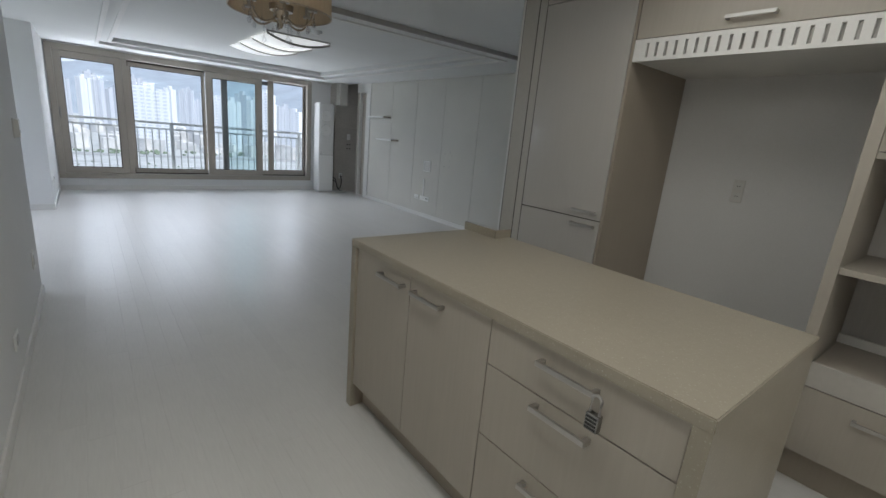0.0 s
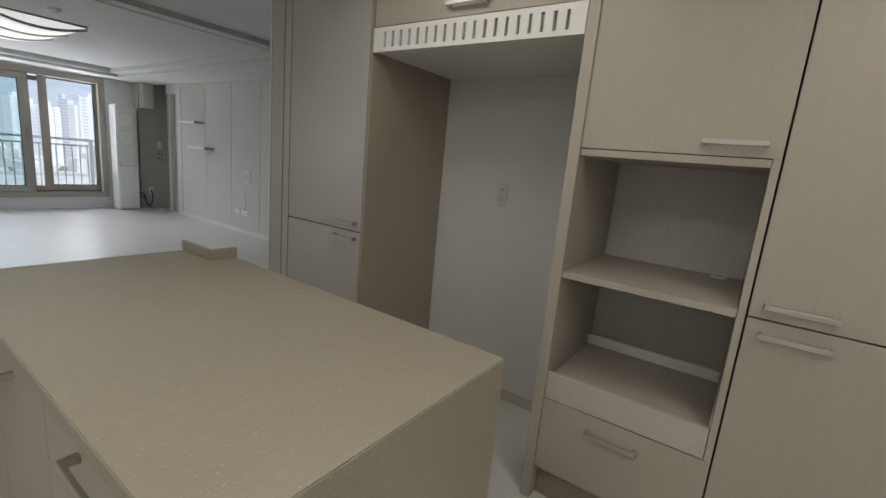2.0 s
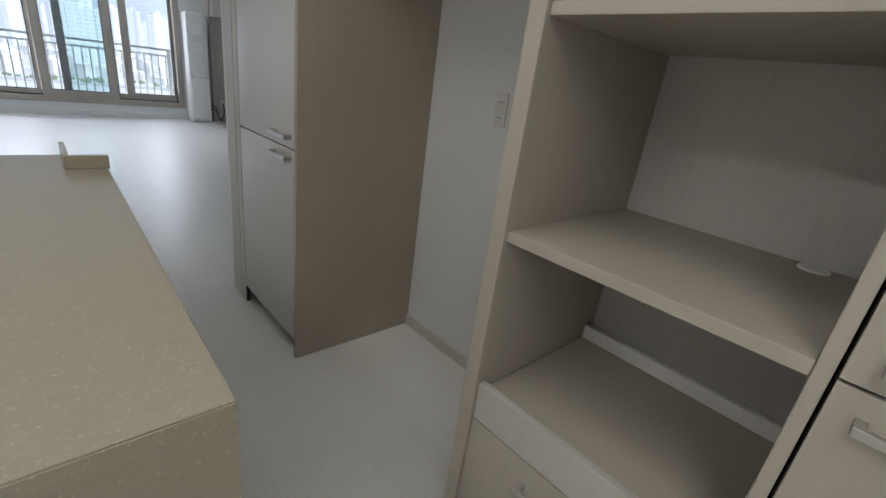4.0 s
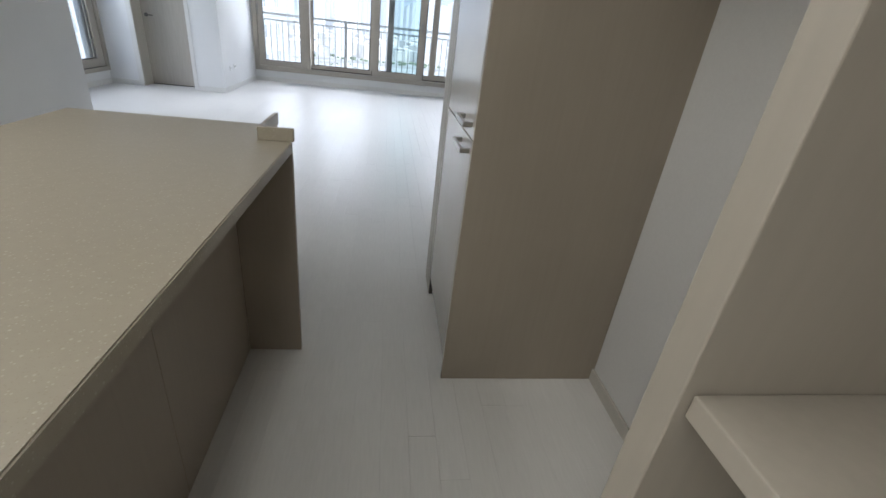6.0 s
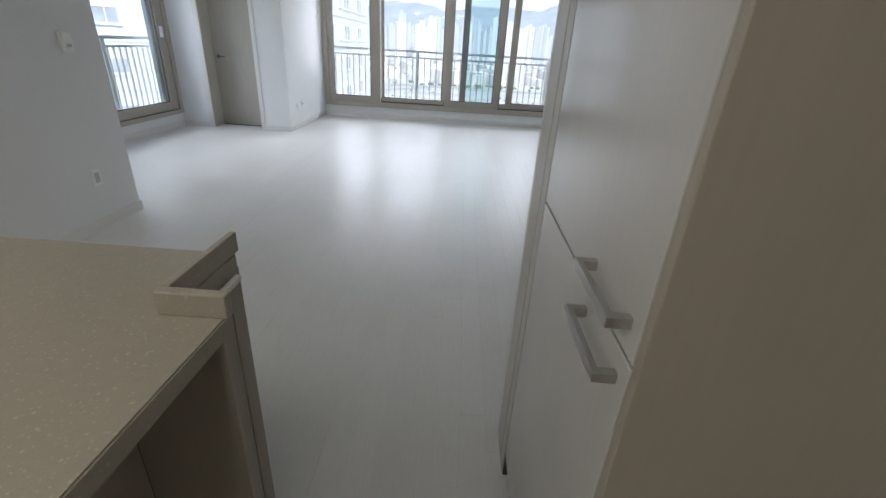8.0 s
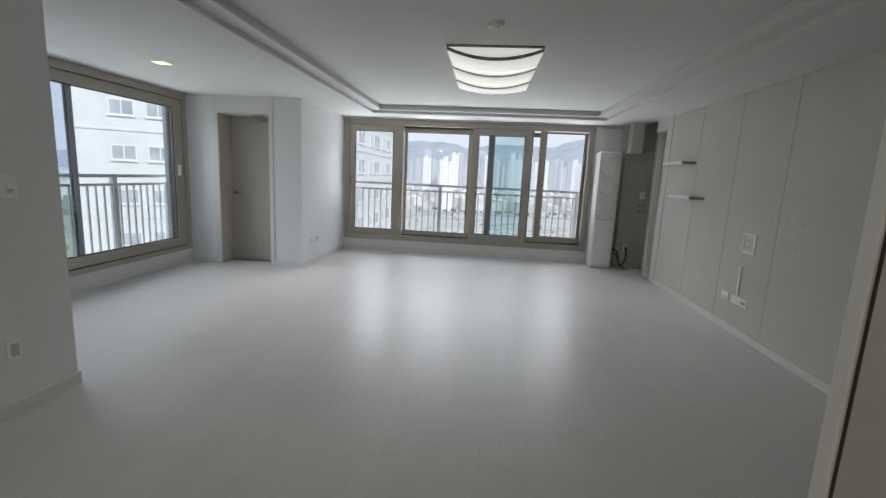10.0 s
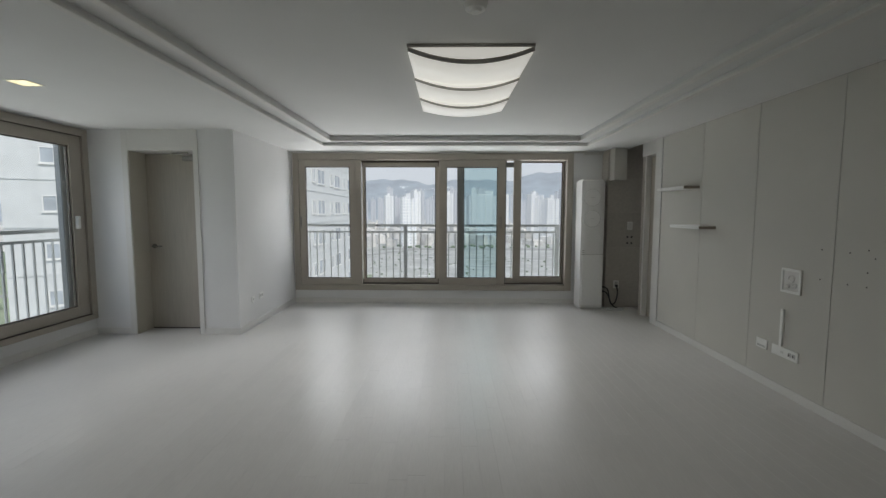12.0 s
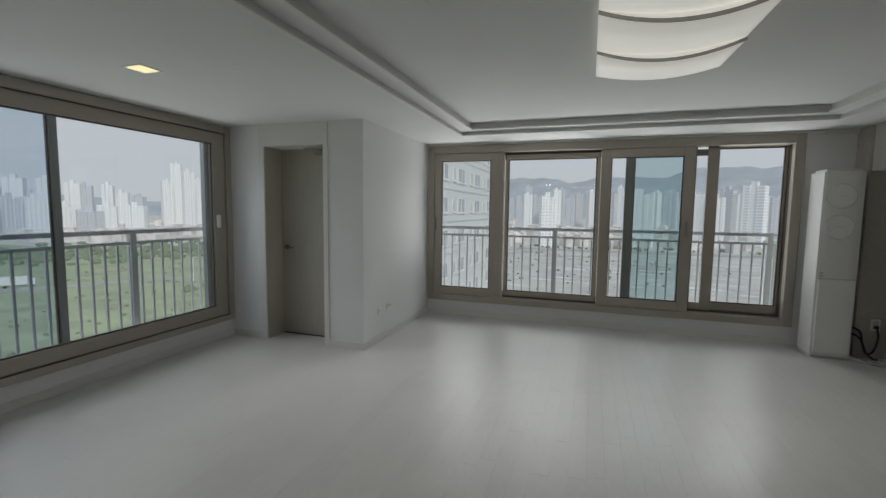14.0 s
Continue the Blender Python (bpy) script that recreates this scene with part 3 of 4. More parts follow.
part("shackle", bm, M_CHROME, lock, "polished shackle", smooth=True)
for k in range(4):
    bm = bmesh.new()
    rod(bm, (LX - 0.010, LY - 0.015, 0.741 + k * 0.0100), (LX - 0.010, LY + 0.015, 0.741 + k * 0.0100), 0.0048, 12)
    part("dial", bm, M_BLACK, lock, "black number dial")

# ---- kitchen: tall cabinets ----
CF = 2.332
cab = thing("tall_cabinet", "tall satin beige cabinet with an upper and a lower door", "cabinet")
bpart("side_panel", (CF, 3.035, 1.495, 1.513, 0, KITCHEN_TOP - 0.003), M_WOOD_DARK, cab)
bpart("carcass", (CF + 0.022, 3.03, 1.514, 2.297, 0.101, KITCHEN_TOP - 0.003), M_GAP_SHADE, cab)
d = bpart("door", (CF, CF + 0.020, 1.517, 2.145, 0.996, 2.282), M_SATIN, cab, bevel=0.002)
bar_handle(d, 'y', 1.543, 1.713, 1.039, CF, -0.033)
d = bpart("door", (CF, CF + 0.020, 1.517, 2.145, 0.105, 0.990), M_SATIN, cab, bevel=0.002)
bar_handle(d, 'y', 1.543, 1.713, 0.9535, CF, -0.033)
bpart("filler", (CF - 0.001, CF + 0.02, 2.151, 2.208, 0.0, KITCHEN_TOP - 0.004), M_EDGE, cab)
bpart("filler", (CF - 0.001, CF + 0.06, 2.217, 2.334, 0.0, KITCHEN_TOP - 0.004), M_EDGE, cab)
for gy0, gy1 in ((2.1455, 2.1507), (2.2083, 2.2167), (2.3343, 2.3405)):
    bpart("shadow_gap", (CF + 0.002, CF + 0.0205, gy0, gy1, 0.0, KITCHEN_TOP - 0.005), M_GAP_SHADE, cab, "dark strip for the shade in the joint", bevel=0)
bpart("edge_trim", (CF - 0.001, 2.399, 2.341, 2.358, 0.0, KITCHEN_TOP - 0.004), M_TRIM, cab, "white edge trim against the wall")
bpart("top_filler", (CF - 0.001, CF + 0.02, 1.517, 2.145, 2.286, KITCHEN_TOP - 0.004), M_EDGE, cab)
bpart("toe_kick", (CF + 0.06, CF + 0.075, 1.514, 2.15, 0, 0.10), M_WOOD_DARK, cab)

over = thing("bridge_cabinet", "ash cabinet bridging the refrigerator recess", "cabinet")
bpart("carcass", (CF + 0.022, 3.03, 0.442, 1.492, 2.02, KITCHEN_TOP - 0.003), M_GAP_SHADE, over)
d = bpart("door", (CF, CF + 0.020, 0.445, 1.490, 2.016, 2.30), M_WOOD, over)
bar_handle(d, 'y', 0.845, 1.050, 2.062, CF, -0.036)
bpart("top_filler", (CF, CF + 0.02, 0.445, 1.490, 2.304, KITCHEN_TOP - 0.004), M_EDGE, over)
bpart("niche_top", (CF + 0.03, 3.03, 0.442, 1.493, 1.905, 1.921), M_TRIM, over, "white underside of the bridge")

# white vent grille with upright slots
grille = thing("vent_grille", "white grille strip with upright slots over the recess", "grille")
GY0, GY1, GZ0, GZ1 = 0.44, 1.492, 1.900, 2.012
bm = bmesh.new()
n, step = 19, 0.0505
y_first = GY1 - 0.075 - (n - 1) * step
box(bm, CF - 0.002, CF + 0.014, GY0, GY1, GZ0, 1.920)
box(bm, CF - 0.002, CF + 0.014, GY0, GY1, 1.990, GZ1)
cuts = [y_first + k * step for k in range(n)]
edges = [GY0] + [c + s * 0.0075 for c in cuts for s in (-1, 1)] + [GY1]
for a, b in zip(edges[0::2], edges[1::2]):
    box(bm, CF - 0.002, CF + 0.014, a, b, 1.920, 1.990)
part("face", bm, M_TRIM, grille)
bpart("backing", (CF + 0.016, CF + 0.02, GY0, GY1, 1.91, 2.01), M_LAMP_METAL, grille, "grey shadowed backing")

nb = thing("niche_back_board", "pale grey back board of the refrigerator recess", "panel")
bpart("board", (3.004, 3.038, 0.442, 1.494, 0.0, 2.0), M_NICHE, nb)
bpart("skirting", (2.992, 3.003, 0.442, 1.494, 0.0, 0.06), M_EDGE, nb)


def socket(name, label, centre, size, normal, holes, plate=M_PLASTIC):
    """A wall plate with rounded edges, an inset and dark holes; normal 'x+' or 'x-' or 'y-'."""
    t = thing(name, label, "socket")
    s = 1 if normal[1] == '+' else -1
    def dims(u0, u1, z0, z1, d0, d1):
        cx, cy, cz = centre
        lo, hi = sorted((s * d0, s * d1))
        if normal[0] == 'x':
            return (cx + lo, cx + hi, cy + u0, cy + u1, cz + z0, cz + z1)
        return (cx + u0, cx + u1, cy + lo, cy + hi, cz + z0, cz + z1)
    w, h = size
    bpart("plate", dims(-w / 2, w / 2, -h / 2, h / 2, 0, 0.009), plate, t, bevel=0.003)
    for u, v, du, dv, mat, out in holes:
        bpart("insert", dims(u - du, u + du, v - dv, v + dv, 0.0085, 0.0085 + out), mat, t, bevel=0.0008)
    return t


socket("power_socket", "white twin power socket in the refrigerator recess", (3.003, 1.043, 1.248), (0.062, 0.135), 'x-',
       [(0, 0.03, 0.02, 0.02, M_AC_GREY, 0.002), (0, -0.03, 0.02, 0.02, M_AC_GREY, 0.002), (-0.006, 0.03, 0.003, 0.003, M_BLACK, 0.003), (0.006, 0.03, 0.003, 0.003, M_BLACK, 0.003), (-0.006, -0.03, 0.003, 0.003, M_BLACK, 0.003), (0.006, -0.03, 0.003, 0.003, M_BLACK, 0.003)], M_BACK)

# open unit with a shelf, pull-out tray and drawer
OF = 2.348
U0, U1 = -0.212, 0.440
un = thing("open_shelf_unit", "ash tall unit with two open bays, tray and drawer", "cabinet")
bpart("side_panel", (OF - 0.012, 3.035, 0.396, U1, 0, KITCHEN_TOP - 0.003), M_WOOD, un, bevel=0.002)
bpart("side_panel", (OF, 3.035, U0 + 0.002, U0 + 0.024, 0, KITCHEN_TOP - 0.003), M_WOOD, un, bevel=0.002)
bpart("back_board", (2.925, 2.94, U0 + 0.024, 0.395, 0.10, 1.50), M_BACK, un)
bpart("upper_body", (OF + 0.022, 2.94, U0 + 0.024, 0.395, 1.503, KITCHEN_TOP - 0.003), M_GAP_SHADE, un)
bpart("bay_top", (OF, 2.924, U0 + 0.025, 0.395, 1.476, 1.501), M_WOOD, un)
bpart("shelf", (OF, 2.924, U0 + 0.025, 0.395, 1.000, 1.028), M_WOOD, un, bevel=0.002)
tr = bpart("pull_out_tray", (OF + 0.004, 2.878, U0 + 0.030, 0.393, 0.555, 0.572), M_WOOD, un, "pull-out tray with a pale front")
bpart("tray_front", (OF - 0.002, OF + 0.018, U0 + 0.026, 0.394, 0.485, 0.598), M_EDGE, tr)
bpart("tray_lip", (2.862, 2.878, U0 + 0.03, 0.393, 0.5725, 0.620), M_TRIM, tr, "pale lip at the rear of the tray")
bpart("runner", (OF + 0.03, 2.79, U0 + 0.0245, U0 + 0.029, 0.590, 0.620), M_PLASTIC, tr, "white sliding runner")
d = bpart("drawer", (OF - 0.002, OF + 0.018, U0 + 0.004, 0.394, 0.160, 0.480), M_WOOD, un)
bar_handle(d, 'y', 0.018, 0.208, 0.410, OF - 0.002, -0.034)
bpart("drawer_box", (OF + 0.02, 2.84, U0 + 0.03, 0.39, 0.17, 0.46), M_CARCASS, un)
bpart("toe_kick", (OF + 0.05, OF + 0.065, U0 + 0.025, 0.395, 0, 0.150), M_WOOD_DARK, un)
d = bpart("door", (OF - 0.002, OF + 0.018, U0 + 0.004, 0.395, 1.504, 2.30), M_WOOD, un)
bar_handle(d, 'y', -0.172, 0.004, 1.545, OF - 0.002, -0.034)
bpart("top_filler", (OF, OF + 0.02, U0 + 0.026, 0.395, 2.304, KITCHEN_TOP - 0.004), M_EDGE, un)
bm = bmesh.new()
rod(bm, (2.875, -0.10, 1.0281), (2.875, -0.10, 1.034), 0.032, 24)
part("cable_cap", bm, M_PLASTIC, un, "round white cable cap")
sk_ = socket("power_socket", "white socket inside the lower open bay", (2.9245, -0.12, 0.93), (0.08, 0.06), 'x-', [(0, 0, 0.018, 0.018, M_AC_GREY, 0.002), (-0.006, 0, 0.003, 0.003, M_BLACK, 0.003), (0.006, 0, 0.003, 0.003, M_BLACK, 0.003)])

pan = thing("pantry_cabinet", "tall ash pantry cabinet with two doors", "cabinet")
P0, P1 = -0.90, U0 - 0.001
bpart("carcass", (OF + 0.022, 3.035, P0, P1, 0.10, KITCHEN_TOP - 0.003), M_GAP_SHADE, pan)
d = bpart("door", (OF - 0.002, OF + 0.018, P0 + 0.003, P1 - 0.003, 1.018, 2.30), M_WOOD, pan)
bar_handle(d, 'y', -0.43, -0.25, 1.060, OF - 0.002, -0.034)
d = bpart("door", (OF - 0.002, OF + 0.018, P0 + 0.003, P1 - 0.003, 0.105, 1.012), M_WOOD, pan)
bar_handle(d, 'y', -0.43, -0.25, 0.968, OF - 0.002, -0.034)
bpart("top_filler", (OF, OF + 0.02, P0 + 0.003, P1 - 0.003, 2.304, KITCHEN_TOP - 0.004), M_EDGE, pan)
bpart("toe_kick", (OF + 0.05, OF + 0.065, P0, P1, 0, 0.10), M_WOOD_DARK, pan)

# unseen flat lamps over the walkways, added to brighten the kitchen; positions guessed
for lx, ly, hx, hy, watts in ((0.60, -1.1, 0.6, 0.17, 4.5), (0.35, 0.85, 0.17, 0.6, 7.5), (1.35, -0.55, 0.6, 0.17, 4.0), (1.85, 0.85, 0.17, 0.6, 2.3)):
    kl = thing("kitchen_fill_lamp", "flat white ceiling lamp, added out of view to fill the kitchen", "ceiling lamp", group="kitchen ceiling lamps")
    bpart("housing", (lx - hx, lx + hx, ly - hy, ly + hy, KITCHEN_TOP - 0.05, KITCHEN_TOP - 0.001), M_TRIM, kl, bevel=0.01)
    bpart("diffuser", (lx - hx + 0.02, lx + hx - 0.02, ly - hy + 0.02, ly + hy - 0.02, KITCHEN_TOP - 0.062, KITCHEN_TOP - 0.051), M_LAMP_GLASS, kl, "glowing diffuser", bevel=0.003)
    lamp("kitchen_fill_light", 'AREA', pose(lx, ly, KITCHEN_TOP - 0.068), watts, (1.0, 0.935, 0.82), size=2 * hx - 0.05, size_y=2 * hy - 0.05)

# ---- chandelier ----
CX, CY, CZ = 0.79, 2.62, 1.965
ch = thing("chandelier", "drum chandelier with a tan pleated shade and hanging crystals", "chandelier", (0, 0, 0))
bm = bmesh.new()
N, R, H = 96, 0.255, 0.235
rings = []
for rr, z in ((R - 0.004, CZ), (R, CZ), (R - 0.006, CZ + H), (R - 0.010, CZ + H)):
    rings.append([bm.verts.new((CX + (rr + 0.0022 * (k % 2)) * math.cos(k * math.tau / N), CY + (rr + 0.0022 * (k % 2)) * math.sin(k * math.tau / N), z)) for k in range(N)])
for a, b in zip(rings, rings[1:] + rings[:1]):
    for k in range(N):
        bm.faces.new((a[k], a[(k + 1) % N], b[(k + 1) % N], b[k]))
part("shade", bm, M_SHADE, ch)
for z in (CZ, CZ + H):
    bm = bmesh.new()
    tube(bm, [(CX + (R + 0.002) * math.cos(a), CY + (R + 0.002) * math.sin(a), z) for a in np.linspace(0, math.tau, 49)], 0.004, 6)
    part("shade_ring", bm, M_BRASS, ch, smooth=True)
bm = bmesh.new()
rod(bm, (CX, CY, CZ - 0.01), (CX, CY, KITCHEN_TOP), 0.012, 12)
rod(bm, (CX, CY, KITCHEN_TOP - 0.03), (CX, CY, KITCHEN_TOP), 0.065, 24)
rod(bm, (CX, CY, CZ + 0.005), (CX, CY, CZ + 0.035), 0.058, 24, 0.062)
rod(bm, (CX, CY, CZ - 0.035), (CX, CY, CZ + 0.006), 0.030, 18, 0.040)
rod(bm, (CX, CY, CZ - 0.060), (CX, CY, CZ - 0.034), 0.009, 12, 0.022)
rod(bm, (CX, CY, CZ - 0.078), (CX, CY, CZ - 0.059), 0.004, 10, 0.011)
part("stem", bm, M_BRASS, ch, "brass stem and canopy", smooth=False)
for k in range(6):
    a = k * math.tau / 6 + 0.3
    c, s = math.cos(a), math.sin(a)
    bm = bmesh.new()
    pts = [(CX + c * r_, CY + s * r_, CZ + z_) for r_, z_ in ((0.03, -0.02), (0.06, -0.048), (0.10, -0.062), (0.14, -0.05), (0.165, -0.015), (0.17, 0.02))]
    tube(bm, pts, 0.0055, 8, 4)
    arm = part("arm", bm, M_BRASS, ch, "curved brass arm", smooth=True)
    bm = bmesh.new()
    rod(bm, (CX + c * 0.17, CY + s * 0.17, CZ + 0.02), (CX + c * 0.17, CY + s * 0.17, CZ + 0.075), 0.013, 12)
    rod(bm, (CX + c * 0.17, CY + s * 0.17, CZ + 0.012), (CX + c * 0.17, CY + s * 0.17, CZ + 0.022), 0.024, 14)
    part("candle_cup", bm, M_CHROME, arm)


def lathe(bm, x, y, profile, sides=10):
    """A turned shape round an upright axis; profile: (radius, height) from the foot up."""
    rings = [[bm.verts.new((x + r * math.cos(k * math.tau / sides), y + r * math.sin(k * math.tau / sides), z)) for k in range(sides)] for r, z in profile]
    for a, b in zip(rings, rings[1:]):
        for k in range(sides):
            bm.faces.new((a[k], a[(k + 1) % sides], b[(k + 1) % sides], b[k]))
    bm.faces.new(list(reversed(rings[0])))
    bm.faces.new(rings[-1])


def crystal(x, y, z, size):
    """A pear-shaped drop on a thin wire, hanging from z."""
    bm = bmesh.new()
    lathe(bm, x, y, [(r * size, z - h * size) for r, h in ((0.05, 1.72), (0.22, 1.62), (0.34, 1.38), (0.32, 1.15), (0.18, 0.82), (0.07, 0.55), (0.03, 0.5))])
    rod(bm, (x, y, z - size * 0.5), (x, y, z), 0.0012, 5)
    return bm


# drops under each arm, under the cups and from the hub
for k in range(6):
    a = k * math.tau / 6 + 0.3
    for n, (rr, turn, drop, size) in enumerate(((0.175, 0.0, 0.0, 0.036), (0.135, 0.22, -0.035, 0.032), (0.19, -0.2, 0.015, 0.030))):
        part("crystal", crystal(CX + rr * math.cos(a + turn), CY + rr * math.sin(a + turn), CZ + drop, size), M_CRYSTAL, ch, "clear cut-glass drop" if k + n == 0 else "", smooth=True)
for k in range(3):
    a = 0.6 + k * math.tau / 3
    x, y, z = CX + 0.085 * math.cos(a), CY + 0.085 * math.sin(a), CZ - 0.045
    strand = part("crystal", crystal(x, y, z - 0.045, 0.040), M_CRYSTAL, ch, smooth=True)
    bm = bmesh.new()
    for q in range(4):
        bmesh.ops.create_icosphere(bm, subdivisions=2, radius=0.006, matrix=Matrix.Translation((x, y, z - 0.012 - q * 0.013)))
    part("beads", bm, M_CRYSTAL, strand, smooth=True)

# ---- living room ceiling lamp: three overlapping curved opal panes ----
lp = thing("ceiling_lamp", "lit ceiling lamp of three overlapping curved opal panes", "ceiling lamp")
LX0, LX1, LY_0, LY_1 = 1.655, 2.425, 5.68, 7.38
def curved(bm, y0, y1, ze0, zc0, ze1, zc1, t=0.006, x0=LX0, x1=LX1, n=24):
    rows = []
    for dz in (0, t):
        for y, ze, zc in ((y0, ze0, zc0), (y1, ze1, zc1)):
            row = []
            for k in range(n + 1):
                u = 2 * k / n - 1
                row.append(bm.verts.new((x0 + (x1 - x0) * k / n, y, zc + (ze - zc) * u * u + dz)))
            rows.append(row)
    a, b, c, d_ = rows
    for k in range(n):
        bm.faces.new((a[k], a[k + 1], b[k + 1], b[k]))
        bm.faces.new((c[k], d_[k], d_[k + 1], c[k + 1]))
        bm.faces.new((a[k], c[k], c[k + 1], a[k + 1]))
        bm.faces.new((b[k], b[k + 1], d_[k + 1], d_[k]))
    for e in (0, n):
        bm.faces.new((a[e], b[e], d_[e], c[e]))

starts = (LY_0, 6.27, 6.83)
ends = (6.33, 6.89, LY_1)
for y0, y1, thick in zip(starts, ends, (0.026, 0.018, 0.018)):
    bm = bmesh.new()
    curved(bm, y0 + 0.012, y1, 2.386, 2.312, 2.405, 2.352)
    part("opal_pane", bm, M_LAMP_GLASS, lp, "glowing white opal pane", smooth=True)
    bm = bmesh.new()
    curved(bm, y0, y0 + 0.011, 2.378, 2.302, 2.378, 2.302, thick)
    part("pane_trim", bm, M_LAMP_METAL, lp, "dark grey bowed trim")
    bm = bmesh.new()
    curved(bm, y0 + 0.012, y0 + 0.018, 2.400, 2.400, 2.400, 2.320, 0.004)
    part("end_pane", bm, M_LAMP_GLASS, lp)
bpart("base_frame", (LX0 - 0.004, LX1 + 0.004, LY_0, LY_0 + 0.02, 2.402, TRAY), M_LAMP_METAL, lp)
bpart("base_plate", (LX0 + 0.03, LX1 - 0.03, LY_0 + 0.02, LY_1 - 0.02, TRAY - 0.012, TRAY), M_TRIM, lp)

det = thing("smoke_detector", "small round white ceiling detector", "detector")
bm = bmesh.new()
rod(bm, (2.035, 5.17, TRAY - 0.03), (2.035, 5.17, TRAY), 0.05, 24, 0.06)
rod(bm, (2.035, 5.17, TRAY - 0.045), (2.035, 5.17, TRAY - 0.03), 0.025, 20, 0.032)
part("body", bm, M_PLASTIC, det)

dl = thing("downlight", "lit square recessed downlight with a warm glow", "downlight")
bm = bmesh.new()
for q in ring(-1.19, -1.03, 6.03, 6.19, -1.178, -1.042, 6.042, 6.178, SOFFIT - 0.004, SOFFIT):
    box(bm, *q)
part("rim", bm, M_TRIM, dl)
bpart("diffuser", (-1.178, -1.042, 6.042, 6.178, SOFFIT - 0.003, SOFFIT), M_DOWNLIGHT, dl, "warm glowing diffuser", bevel=0)

# ---- living room: standing air conditioner ----
ac = thing("air_conditioner", "tall white standing air conditioner with two round outlets", "air conditioner")
AX0, AX1, AY0, AY1, AZ = 3.815, 4.145, 9.26, 9.56, 1.885
bm = bmesh.new()
prof = []
for k in range(13):
    u = 2 * k / 12 - 1
    prof.append(((AX0 + AX1) / 2 + u * (AX1 - AX0) / 2, AY0 + 0.022 * abs(u) ** 4))
prof += [(AX1, AY1), (AX0, AY1)]
vs = [bm.verts.new((x, y, 0.03)) for x, y in prof]
f = bm.faces.new(vs)
r = bmesh.ops.extrude_face_region(bm, geom=[f])
bmesh.ops.translate(bm, vec=(0, 0, AZ - 0.03), verts=[v for v in r["geom"] if isinstance(v, bmesh.types.BMVert)])
bmesh.ops.bevel(bm, geom=[e for e in bm.edges if all(v.co.z > AZ - 0.01 for v in e.verts)], offset=0.025, segments=3, affect='EDGES')
part("body", bm, M_AC_BODY, ac, smooth=False)
bpart("base", (AX0 + 0.006, AX1 - 0.006, AY0 + 0.02, AY1, 0, 0.03), M_AC_GREY, ac)
for z in (1.62, 1.32):
    bm = bmesh.new()
    rod(bm, (AX0 + 0.145, AY0 - 0.006, z), (AX0 + 0.145, AY0 + 0.02, z), 0.122, 48)
    rim = part("outlet_ring", bm, M_AC_GREY, ac)
    bm = bmesh.new()
    rod(bm, (AX0 + 0.145, AY0 - 0.013, z), (AX0 + 0.145, AY0 - 0.0055, z), 0.114, 48, 0.118)
    disc = part("outlet_cover", bm, M_AC, rim)
    bpart("mark", (AX0 + 0.115, AX0 + 0.175, AY0 - 0.0150, AY0 - 0.0132, z - 0.002, z + 0.003), M_AC_GREY, rim)
bpart("front_panel", (AX0 + 0.018, AX1 - 0.018, AY0 - 0.006, AY0 + 0.02, 0.06, 0.80), M_AC, ac, bevel=0.006)
bpart("seam", (AX0 + 0.01, AX1 - 0.01, AY0 - 0.002, AY0 + 0.015, 0.802, 0.812), M_AC_GREY, ac)
for k in range(3):
    bpart("button", (AX0 + 0.022, AX0 + 0.05, AY0 - 0.004, AY0 + 0.02, 0.86 - k * 0.03, 0.868 - k * 0.03), M_LAMP_METAL, ac)
bpart("side_grip", (AX1 - 0.004, AX1 + 0.006, AY0 + 0.10, AY0 + 0.13, 0.95, 1.10), M_AC_GREY, ac)

cable = thing("power_cable", "black power cables hanging beside the air conditioner", "cable")
bm = bmesh.new()
tube(bm, [(4.40, 9.405, 0.325), (4.405, 9.38, 0.22), (4.375, 9.375, 0.09), (4.32, 9.38, 0.06), (4.29, 9.39, 0.15), (4.27, 9.41, 0.27), (4.20, 9.43, 0.31), (4.15, 9.44, 0.30)], 0.010, 8, 6)
part("lead", bm, M_BLACK, cable, smooth=True)
bm = bmesh.new()
tube(bm, [(4.15, 9.40, 0.24), (4.20, 9.37, 0.25), (4.255, 9.35, 0.20), (4.30, 9.34, 0.08), (4.345, 9.335, 0.03), (4.38, 9.34, 0.014), (4.40, 9.36, 0.013)], 0.009, 8, 6)
part("lead", bm, M_BLACK, cable, smooth=True)
bm = bmesh.new()
tube(bm, [(4.15, 9.30, 0.03), (4.22, 9.22, 0.014), (4.32, 9.17, 0.013), (4.42, 9.20, 0.013), (4.40, 9.27, 0.013), (4.29, 9.27, 0.013)], 0.012, 8, 6)
part("hose", bm, M_AC_GREY, cable, "pale drain hose on the floor", smooth=True)
socket("power_socket", "white socket on the tiled pillar with a black plug", (4.40, 9.4375, 0.345), (0.08, 0.12), 'y-', [(0, 0.0, 0.022, 0.04, M_AC_GREY, 0.003), (0, -0.02, 0.016, 0.016, M_BLACK, 0.03)])
socket("light_switch", "white switch plate on the tiled pillar", (4.575, 9.4375, 1.215), (0.075, 0.12), 'y-', [(0, 0, 0.028, 0.045, M_TRIM, 0.003)])
for u in (-0.03, 0.03):
    for v in (-0.045, 0.045):
        h = thing("wall_bolt", "small black bolt in the tiled pillar", "bolt", group="bolts on the pillar")
        bm = bmesh.new()
        rod(bm, (4.575 + u, 9.428, 1.005 + v), (4.575 + u, 9.439, 1.005 + v), 0.014, 14)
        part("head", bm, M_BLACK, h)

